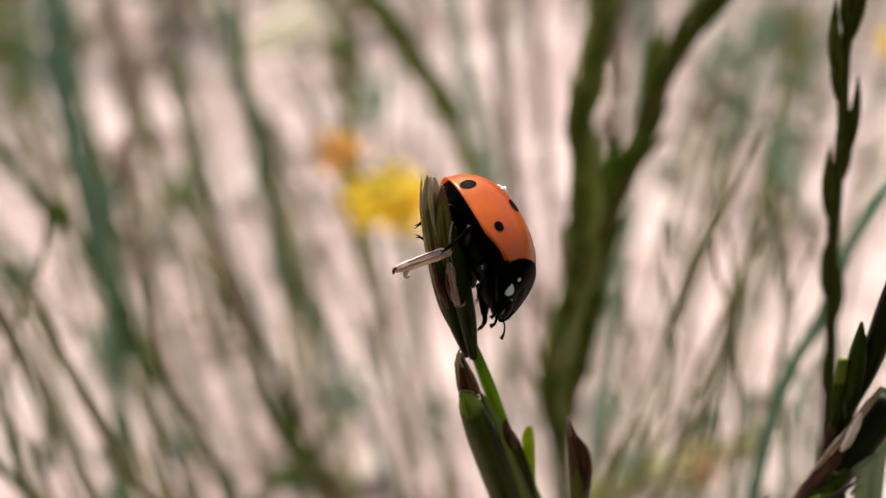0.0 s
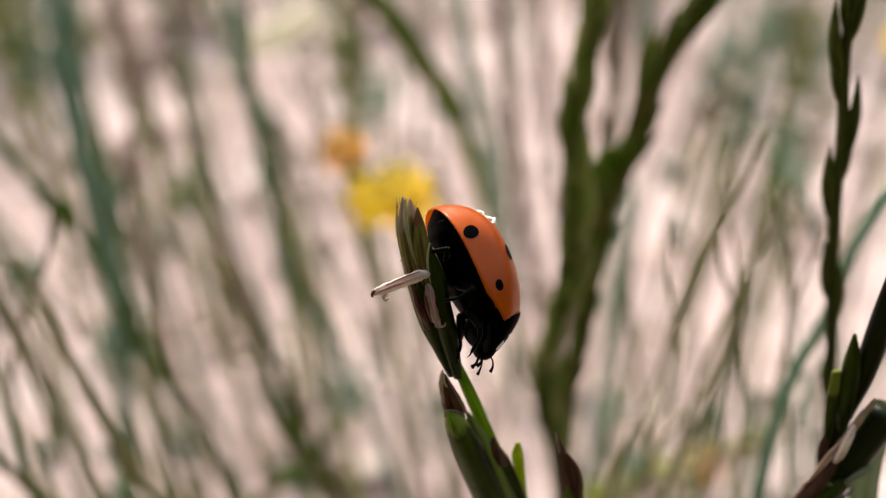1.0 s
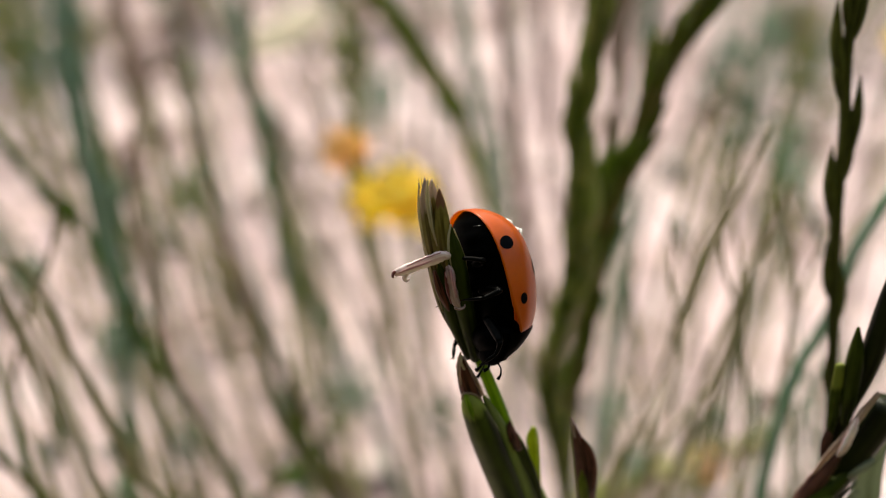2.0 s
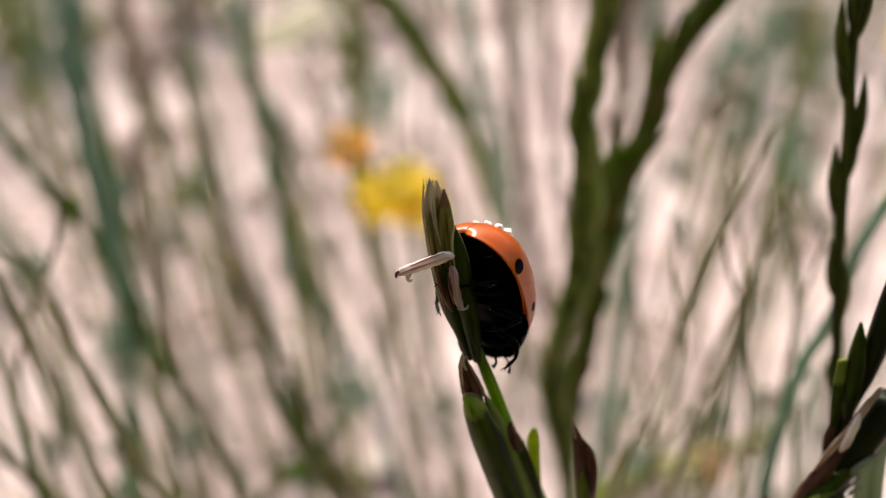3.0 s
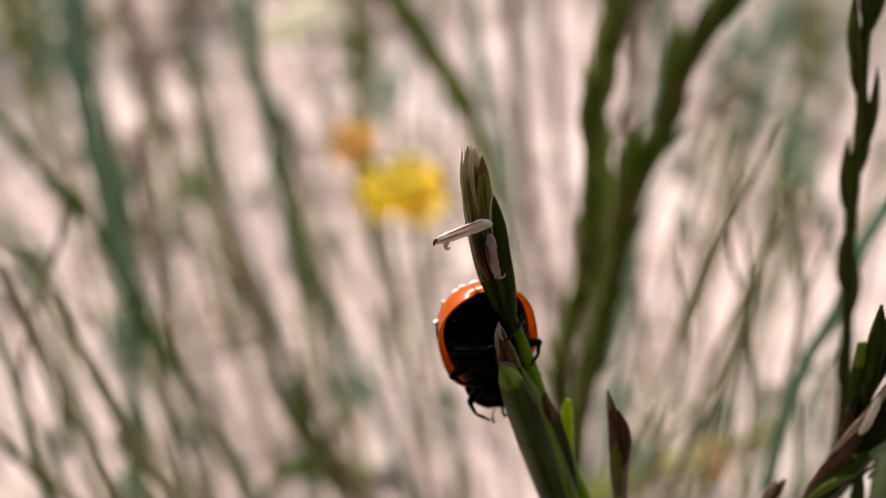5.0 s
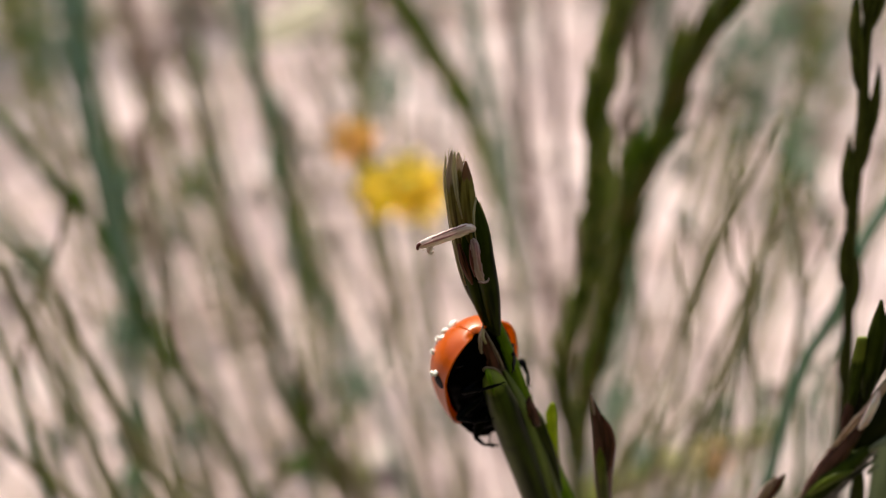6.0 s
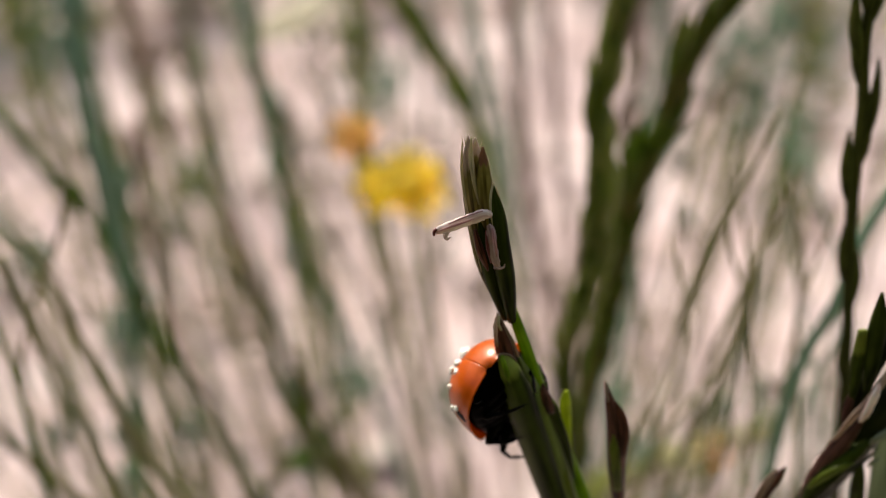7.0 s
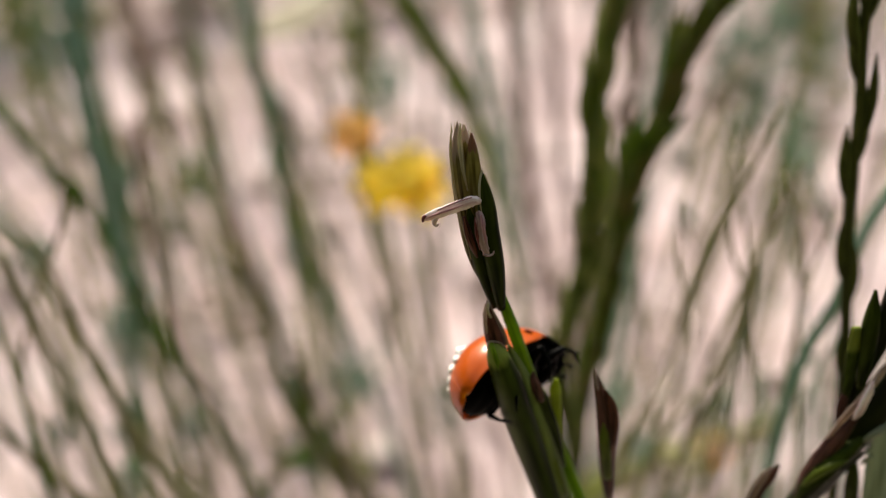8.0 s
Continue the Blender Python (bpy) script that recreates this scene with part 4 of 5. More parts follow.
    for a, b in (((-0.00653, 0.00018, 0.27824), (-0.00660, 0.00036, 0.27867)), ((-0.00630, 0.00027, 0.27828), (-0.00630, 0.00045, 0.27879)), ((-0.00602, 0.00036, 0.27824), (-0.00594, 0.00054, 0.27858)), ((-0.00578, 0.00027, 0.27808), (-0.00568, 0.00045, 0.27840)), ((-0.00643, 0.00027, 0.27828), (-0.00645, 0.00045, 0.27868)), ((-0.00617, 0.00027, 0.27828), (-0.00612, 0.00045, 0.27857))):
        part("hair", tube([a, (Vector(a) + Vector(b)) / 2, b], [0.00003, 0.00002, 0.00001], seg=5, steps=3), MEMBRANE, top)
    # two anthers that hang out of the spikelet
    part("anther", join([tube([(-0.00527, -0.00060, 0.27508), (-0.00553, -0.00082, 0.27526), (-0.00610, -0.00091, 0.27510), (-0.00675, -0.00095, 0.27486), (-0.00748, -0.00094, 0.27455), (-0.00783, -0.00094, 0.27443)], [0.00016, 0.00027, 0.00028, 0.00027, 0.00024, 0.00016], 0.55, (0, 1, 0), 12, 5, lumps=0.10),
                         tube([(-0.00722, -0.00094, 0.27449), (-0.00736, -0.00094, 0.27415), (-0.00726, -0.00094, 0.27403), (-0.00713, -0.00094, 0.27415)], [0.00013, 0.00011, 0.00008, 0.00004], seg=7, steps=4)]), ANTHER, top, "pale pink-streaked anther")
    part("streak", tube([(-0.00602, -0.00116, 0.27523), (-0.00654, -0.00120, 0.27504), (-0.00716, -0.00118, 0.27479), (-0.00761, -0.00111, 0.27456)], [0.00002, 0.00005, 0.00006, 0.00003], 0.4, (0, 1, 0), 6, 5), PINK, top, "maroon streak")
    part("streak", tube([(-0.00563, -0.00104, 0.27557), (-0.00635, -0.00112, 0.27535), (-0.00721, -0.00112, 0.27493)], [0.00003, 0.00005, 0.00003], 0.5, (0, 1, 0), 6, 5), PINK, top, "maroon streak")
    part("anther_tip", tube([(-0.00776, -0.00111, 0.27465), (-0.00787, -0.00111, 0.27450), (-0.00788, -0.00107, 0.27429)], [0.00007, 0.00008, 0.00005], seg=7, steps=4), MAROON, top, "dark anther tip")
    part("anther", join([tube([(-0.00537, -0.00069, 0.27464), (-0.00529, -0.00077, 0.27454), (-0.00518, -0.00081, 0.27367), (-0.00499, -0.00080, 0.27272), (-0.00485, -0.00071, 0.27232)], [0.00011, 0.00017, 0.00020, 0.00020, 0.00011], 0.5, (0, 1, 0), 12, 5, lumps=0.12),
                         tube([(-0.00507, -0.00076, 0.27238), (-0.00480, -0.00076, 0.27231), (-0.00459, -0.00071, 0.27238), (-0.00456, -0.00067, 0.27252)], [0.00007, 0.00007, 0.00005, 0.00003], seg=7, steps=4)]), MAUVE, top, "mauve and white anther pressed to the glume")
    part("streak", tube([(-0.00547, -0.00077, 0.27439), (-0.00539, -0.00089, 0.27357), (-0.00521, -0.00084, 0.27266)], [0.00004, 0.00008, 0.00004], 0.4, (0, 1, 0), 6, 5), MAROON, top, "maroon streak")
    part("streak", tube([(-0.00521, -0.00094, 0.27461), (-0.00511, -0.00115, 0.27419), (-0.00495, -0.00114, 0.27319)], [0.00005, 0.00009, 0.00004], 0.4, (0, 1, 0), 6, 5), PINK, top, "maroon streak")
    part("stamen", tube([(-0.00598, -0.00034, 0.27419), (-0.00576, -0.00051, 0.27333), (-0.00550, -0.00051, 0.27253), (-0.00533, -0.00042, 0.27197)], [0.00008, 0.00019, 0.00016, 0.00005], 0.6, (0, 1, 0), 8, 5), PURPLE, top, "dry maroon stamen")
    # brown capped glume at the joint and the lower spikelet
    part("glume", tube([(-0.00408, 0.00003, 0.26574), (-0.00439, -0.00022, 0.26701), (-0.00462, -0.00022, 0.26806), (-0.00479, -0.00012, 0.26895)], [0.00040, 0.00048, 0.00037, 0.00014], 0.7, (0, 1, 0), 12, 6, keel=0.2), PURPLE, top, "maroon pointed glume")
    part("dry_edge", tube([(-0.00479, -0.00047, 0.26755), (-0.00491, -0.00057, 0.26832), (-0.00491, -0.00052, 0.26903), (-0.00480, -0.00032, 0.26950)], [0.00006, 0.00010, 0.00010, 0.00004], 0.5, (0, 1, 0), 8, 5, lumps=0.15), TAN, top, "torn dry membrane")
    part("dry_edge", tube([(-0.00373, -0.00022, 0.26672), (-0.00400, -0.00042, 0.26768), (-0.00435, -0.00052, 0.26855), (-0.00469, -0.00042, 0.26930)], [0.00009, 0.00009, 0.00007, 0.00003], 0.4, (0, 1, 0), 8, 5, lumps=0.1), TAN, top, "tan dry membrane")
    part("dry_edge", tube([(-0.00463, -0.00062, 0.26863), (-0.00480, -0.00062, 0.26910), (-0.00475, -0.00052, 0.26944)], [0.00006, 0.00008, 0.00006], 0.5, (0, 1, 0), 6, 4), MEMBRANE, top, "thin dry pale edge")
    part("sheath", tube([(-0.00045, 0.00089, 0.25542), (-0.00120, 0.00079, 0.25850), (-0.00207, 0.00064, 0.26146), (-0.00281, 0.00043, 0.26394), (-0.00337, 0.00023, 0.26558), (-0.00368, 0.00008, 0.26649)], [0.00058, 0.00056, 0.00054, 0.00044, 0.00026, 0.00009], 0.7, (0, 1, 0), 14, 6, keel=0.2), SHEATH, top, "grey-green shining leaf sheath")
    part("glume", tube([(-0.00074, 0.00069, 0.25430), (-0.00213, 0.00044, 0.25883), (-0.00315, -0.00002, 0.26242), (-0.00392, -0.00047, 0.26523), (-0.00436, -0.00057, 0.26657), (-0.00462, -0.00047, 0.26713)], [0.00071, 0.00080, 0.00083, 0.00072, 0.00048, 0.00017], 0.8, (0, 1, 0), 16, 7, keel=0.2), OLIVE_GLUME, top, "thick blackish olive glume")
    # light on the thick glume's shoulder, put in as a brighter strip
    part("rib", tube([(-0.00403, -0.00112, 0.26550), (-0.00435, -0.00107, 0.26646), (-0.00452, -0.00092, 0.26698), (-0.00462, -0.00062, 0.26721)], [0.00006, 0.00014, 0.00014, 0.00008], 0.4, (0, 1, 0), 8, 5), CULM, top, "shoulder strip painted a lit green")
    part("dry_edge", tube([(-0.00479, -0.00072, 0.26683), (-0.00468, -0.00077, 0.26729), (-0.00429, -0.00072, 0.26725), (-0.00379, -0.00042, 0.26659)], [0.00004, 0.00006, 0.00006, 0.00004], 0.5, (0, 1, 0), 6, 5), TAN, top, "tan dry rim")
    # pale strip in place of the highlight streak along the sheath
    part("dry_edge", tube([(-0.00335, -0.00047, 0.26555), (-0.00310, -0.00042, 0.26493), (-0.00278, -0.00022, 0.26380)], [0.00006, 0.00009, 0.00006], 0.4, (0, 1, 0), 6, 5), MEMBRANE, top, "thin dry pale edge")
    part("sheath", tube([(-0.00029, 0.00079, 0.25530), (-0.00112, 0.00059, 0.25827), (-0.00148, 0.00059, 0.25971), (-0.00183, 0.00049, 0.26120)], [0.00042, 0.00040, 0.00031, 0.00015], 0.6, (0, 1, 0), 10, 6), FRESH_RIB, top, "yellowish green leaf sheath")
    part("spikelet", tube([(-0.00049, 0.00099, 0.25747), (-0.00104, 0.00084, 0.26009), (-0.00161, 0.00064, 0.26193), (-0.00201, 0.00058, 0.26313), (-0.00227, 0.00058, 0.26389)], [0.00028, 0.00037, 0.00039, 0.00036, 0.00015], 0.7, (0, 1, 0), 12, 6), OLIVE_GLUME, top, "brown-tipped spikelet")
    part("tip_scale", tube([(-0.00184, 0.00023, 0.26277), (-0.00210, 0.00018, 0.26358), (-0.00229, 0.00028, 0.26413), (-0.00235, 0.00038, 0.26458)], [0.00021, 0.00029, 0.00021, 0.00006], 0.6, (0, 1, 0), 10, 5, lumps=0.1), BUD, top, "brown withered tip")
    part("leaf_tip", tube([(-0.00052, 0.00119, 0.25770), (-0.00081, 0.00109, 0.26027), (-0.00098, 0.00099, 0.26194), (-0.00108, 0.00098, 0.26303), (-0.00104, 0.00098, 0.26364)], [0.00019, 0.00025, 0.00030, 0.00030, 0.00012], 0.5, (0, 1, 0), 10, 6), BLADE, top, "yellow-green leaf tip")
    part("spikelet", tube([(0.00231, 0.00079, 0.25551), (0.00197, 0.00069, 0.25858), (0.00183, 0.00059, 0.26070), (0.00156, 0.00059, 0.26207), (0.00119, 0.00059, 0.26342), (0.00092, 0.00058, 0.26447)], [0.00029, 0.00050, 0.00058, 0.00045, 0.00024, 0.00006], 0.8, (0, 1, 0), 14, 6, keel=0.2), BUD, top, "purplish budding spikelet")
    part("scale", tube([(0.00214, 0.00019, 0.25985), (0.00209, 0.00019, 0.26144), (0.00185, 0.00024, 0.26256), (0.00144, 0.00029, 0.26348)], [0.00018, 0.00027, 0.00024, 0.00006], 0.6, (0, 1, 0), 10, 6), PURPLE, top, "maroon scale")
    part("scale", tube([(0.00209, 0.00039, 0.25719), (0.00177, 0.00014, 0.25929), (0.00160, 0.00009, 0.26055), (0.00156, 0.00019, 0.26144)], [0.00025, 0.00028, 0.00024, 0.00006], 0.6, (0, 1, 0), 10, 6), FRESH_RIB, top, "yellowish green scale")
    part("dry_edge", tube([(0.00107, 0.00018, 0.26356), (0.00093, 0.00028, 0.26423), (0.00085, 0.00038, 0.26478)], [0.00006, 0.00009, 0.00004], 0.5, (0, 1, 0), 6, 5), TAN, top, "pale dry tip")
    part("pedicel", tube([(0.00229, 0.00079, 0.25573), (0.00243, 0.00089, 0.25273), (0.00228, 0.00110, 0.24575), (0.00187, 0.00120, 0.23918)], [0.00025, 0.00026, 0.00028, 0.00029], seg=8), SHEATH, top)
    return top


SPIKE = carrier_spike()


def side_spike():
    top = thing("grass_spike", "dark leaning grass spike with a pale anther", "grass")
    top.location = (0.02305, 0.04503, 0.00000)
    part("culm", tube([Vector((-0.02, 0.01, -0.015)), Vector((-0.012, 0.006, 0.15)), (-0.00394, 0.00060, 0.25267), (-0.00251, 0.00050, 0.25581), (-0.00163, 0.00040, 0.25819), (-0.00084, 0.00030, 0.26016), (-0.00003, 0.00020, 0.26213), (0.00087, 0.00010, 0.26483)], [0.00034, 0.00034, 0.00060, 0.00078, 0.00096, 0.00094, 0.00092, 0.00090], 0.9, (0, 1, 0), 12, 6), SHADED_GREEN, top, "thick green stalk with shade in its colour")
    part("glume", tube([(-0.00329, 0.00000, 0.25420), (-0.00325, -0.00030, 0.25691), (-0.00271, -0.00050, 0.25921), (-0.00215, -0.00060, 0.26072), (-0.00146, -0.00050, 0.26203)], [0.00026, 0.00051, 0.00053, 0.00046, 0.00021], 0.8, (0, 1, 0), 14, 6, keel=0.2, lumps=0.05), BUD, top, "dark maroon scale along the upper edge")
    part("glume", tube([(-0.00356, -0.00030, 0.25495), (-0.00290, -0.00080, 0.25769), (-0.00196, -0.00080, 0.25936), (-0.00099, -0.00060, 0.26025), (-0.00042, -0.00050, 0.26066)], [0.00032, 0.00063, 0.00062, 0.00031, 0.00006], 0.7, (0, 1, 0), 14, 6, keel=0.2, lumps=0.05), GLUME, top, "dark green glume")
    # the lit side of this glume is a strip of brighter green
    part("rib", tube([(-0.00381, -0.00130, 0.25765), (-0.00309, -0.00140, 0.25867), (-0.00242, -0.00140, 0.25921), (-0.00164, -0.00120, 0.25944)], [0.00012, 0.00031, 0.00025, 0.00009], 0.4, (0, 1, 0), 8, 5), SAP_GREEN, top, "glume side strip painted a lit green")
    part("dry_edge", tube([(-0.00283, -0.00070, 0.26056), (-0.00223, -0.00090, 0.26224), (-0.00158, -0.00090, 0.26352), (-0.00100, -0.00091, 0.26503), (-0.00035, -0.00081, 0.26624)], [0.00009, 0.00021, 0.00024, 0.00024, 0.00015], 0.4, (0, 1, 0), 8, 6, lumps=0.12), TAN, top, "tan papery membrane")
    part("anther", tube([(-0.00189, -0.00120, 0.26231), (-0.00175, -0.00130, 0.26282), (-0.00161, -0.00130, 0.26358), (-0.00147, -0.00131, 0.26434), (-0.00139, -0.00121, 0.26486)], [0.00009, 0.00021, 0.00024, 0.00021, 0.00009], 0.5, (0, 1, 0), 12, 6, lumps=0.12), ANTHER, top, "long pale cream anther")
    part("dry_edge", tube([(-0.00086, -0.00070, 0.26022), (-0.00068, -0.00080, 0.26067), (-0.00022, -0.00070, 0.26099), (0.00048, -0.00050, 0.26146)], [0.00006, 0.00021, 0.00028, 0.00018], 0.3, (0, 1, 0), 8, 5, lumps=0.2), SAGE, top, "torn pale edge")
    part("dry_edge", tube([(-0.00057, -0.00060, 0.25862), (-0.00028, -0.00060, 0.25904), (0.00009, -0.00050, 0.25920)], [0.00006, 0.00019, 0.00009], 0.3, (0, 1, 0), 8, 5, lumps=0.2), SAGE, top, "torn pale edge")
    part("dry_edge", tube([(-0.00254, -0.00120, 0.25849), (-0.00164, -0.00110, 0.25882), (-0.00084, -0.00090, 0.25947), (-0.00029, -0.00070, 0.26011)], [0.00006, 0.00012, 0.00012, 0.00006], 0.4, (0, 1, 0), 8, 5), SHADED_GREEN, top, "torn scale with shade in its colour")
    part("stem", tube([(0.00037, 0.00070, 0.25122), (-0.00005, 0.00040, 0.25429), (-0.00049, 0.00010, 0.25678), (-0.00076, -0.00010, 0.25845)], [0.00047, 0.00046, 0.00042, 0.00019], 0.8, (0, 1, 0), 10, 6), GLUME, top, "dark green side stem")
    part("scale", tube([(-0.00227, -0.00030, 0.26118), (-0.00227, -0.00020, 0.26197), (-0.00220, -0.00010, 0.26275), (-0.00203, 0.00010, 0.26348)], [0.00009, 0.00024, 0.00027, 0.00009], 0.6, (0, 1, 0), 10, 5), BUD, top, "brown scale in the fork")
    part("edge", tube([(-0.00206, -0.00010, 0.26267), (-0.00213, -0.00001, 0.26413), (-0.00219, 0.00009, 0.26555), (-0.00231, 0.00009, 0.26737)], [0.00015, 0.00030, 0.00033, 0.00026], 0.4, (0, 1, 0), 10, 6), OLIVE_GLUME, top, "olive edge of the shoot")
    part("bud", tube([(-0.00590, 0.00000, 0.25372), (-0.00562, -0.00020, 0.25636), (-0.00525, -0.00030, 0.25753), (-0.00489, -0.00020, 0.25820)], [0.00020, 0.00029, 0.00029, 0.00006], 0.7, (0, 1, 0), 10, 6, keel=0.2), BUD, top, "maroon bud")
    part("bud", tube([(-0.00644, -0.00040, 0.25456), (-0.00606, -0.00060, 0.25695), (-0.00579, -0.00070, 0.25790), (-0.00547, -0.00060, 0.25839)], [0.00016, 0.00025, 0.00022, 0.00006], 0.7, (0, 1, 0), 10, 6), TAN, top, "tan bud scale")
    part("pedicel", tube([(-0.00573, 0.00081, 0.24661), (-0.00581, 0.00040, 0.25099), (-0.00586, 0.00010, 0.25407)], [0.00028, 0.00027, 0.00023], seg=8), SHADED_GREEN, top)
    part("blade", tube([(0.00217, 0.00201, 0.24939), (0.00201, 0.00180, 0.25293), (0.00171, 0.00170, 0.25618), (0.00144, 0.00160, 0.25884), (0.00181, 0.00150, 0.26140)], [0.00035, 0.00075, 0.00086, 0.00077, 0.00025], 0.25, (0, 1, 0), 10, 6), SAGE, top, "sage green leaf blade")
    part("stalk", tube([(-0.00167, 0.00046, 0.26081), (-0.00132, 0.00048, 0.26395), (-0.00070, 0.00049, 0.26693), (-0.00039, 0.00050, 0.27044), (-0.00031, 0.00052, 0.27341)], [0.00039, 0.00050, 0.00062, 0.00062, 0.00034], 0.8, (0, 1, 0), 12, 6), SHADED_GREEN, top, "green shoot with shade in its colour")
    part("spikelet", tube([(-0.00129, 0.00024, 0.26337), (-0.00146, 0.00016, 0.26570), (-0.00159, 0.00016, 0.26788), (-0.00174, 0.00025, 0.26957)], [0.00028, 0.00048, 0.00045, 0.00008], 0.8, (0, 1, 0), 12, 6, keel=0.2), GLUME, top, "green spikelet with brown tip")
    return top


SIDE_SPIKE = side_spike()


# ---- ladybird ----
MM = 0.001


def wing_outline(y):
    s = min(1.0, abs((y + 0.1) / (3.1 if y < -0.1 else 4.25)))
    return 2.5 * (1 - s ** 2.5) ** 0.5, 2.55 * (1 - s ** 2.3) ** 0.55


def wing_point(side, y, phi, lift=0.0):
    """A place on a wing case: y along the body, phi degrees from the seam to the rim (millimetres)."""
    w, h = wing_outline(y)
    a = radians(phi)
    x = w * max(0.0, math.sin(a)) ** 0.92
    z = h * max(0.0, math.cos(a)) ** 0.85
    if phi > 82:
        x += 0.07 * (phi - 82) / 8
    k = 1 + lift / 2.4
    return Vector((side * (x * k + 0.012), y, z * k)) * MM


def wing_case(parent, side):
    def at(u, v):
        y = -3.195 + 6.30 * u ** 1.1
        rim = 92 - 13 * max(0.0, (y - 0.6) / 2.5) ** 2
        return wing_point(side, y, rim * v)
    ob = part("wing_case", sheet(at, 44, 26), SHELL, parent, "glossy orange-red wing case with black spots")
    mod = ob.modifiers.new("thickness", "SOLIDIFY")
    mod.thickness, mod.offset = 0.00007, -1 if side < 0 else 1
    for y, phi, r in ((1.47, 75.7, 0.24), (0.26, 36, 0.38), (-1.28, 79, 0.35)):
        def spot(u, v, y=y, phi=phi, r=r):
            a, q = 2 * math.pi * u, r * v * (1 + 0.10 * math.sin(2 * 2 * math.pi * u + y))
            return wing_point(side, y + q * math.cos(a), phi + math.degrees(q * math.sin(a) / 2.5), 0.02)
        part("spot", sheet(spot, 20, 4), SPOT, ob, "round black spot")
    return ob


def leg_shape(knee, ankle):
    k, a = Vector(knee) * MM, Vector(ankle) * MM
    femur = tube([Vector((0, 0, 0)), k * 0.5 + Vector((0, 0, 0.00008)), k], [0.00022, 0.00028, 0.00017], seg=8)
    shin = tube([k, k.lerp(a, 0.5) + Vector((0, 0, 0.00006)), a], [0.00014, 0.00012, 0.00009], seg=8)
    return join([femur, shin, blob(k, (0.00012, 0.00012, 0.00012), nu=8, nv=6)])


LEGS = []


def leg(parent, side, hip, knee, ankle, foot):
    s = Vector((side, 1, 1))
    h = Vector(hip) * s
    ob = part("leg", leg_shape((Vector(knee) * s - h), (Vector(ankle) * s - h)), LEG, parent, "thin jointed black leg")
    a, f = (Vector(ankle) * s - h) * MM, (Vector(foot) * s - h) * MM
    claw = (f - a).normalized() * 0.00018
    pads = [tube([a, a.lerp(f, 0.5), f], [0.00007, 0.00010, 0.00007], seg=6)]
    for q in (-1, 1):
        pads.append(tube([f, f + claw + Vector((0.00008 * q, 0, 0)), f + claw * 1.3 + Vector((0.00012 * q, 0, -0.0001))], [0.00004, 0.00003, 0.00001], seg=5, steps=3))
    part("foot", join(pads), LEG, ob, "clawed black foot")
    ob.location = h * MM
    LEGS.append((ob, h * MM, side))
    return ob


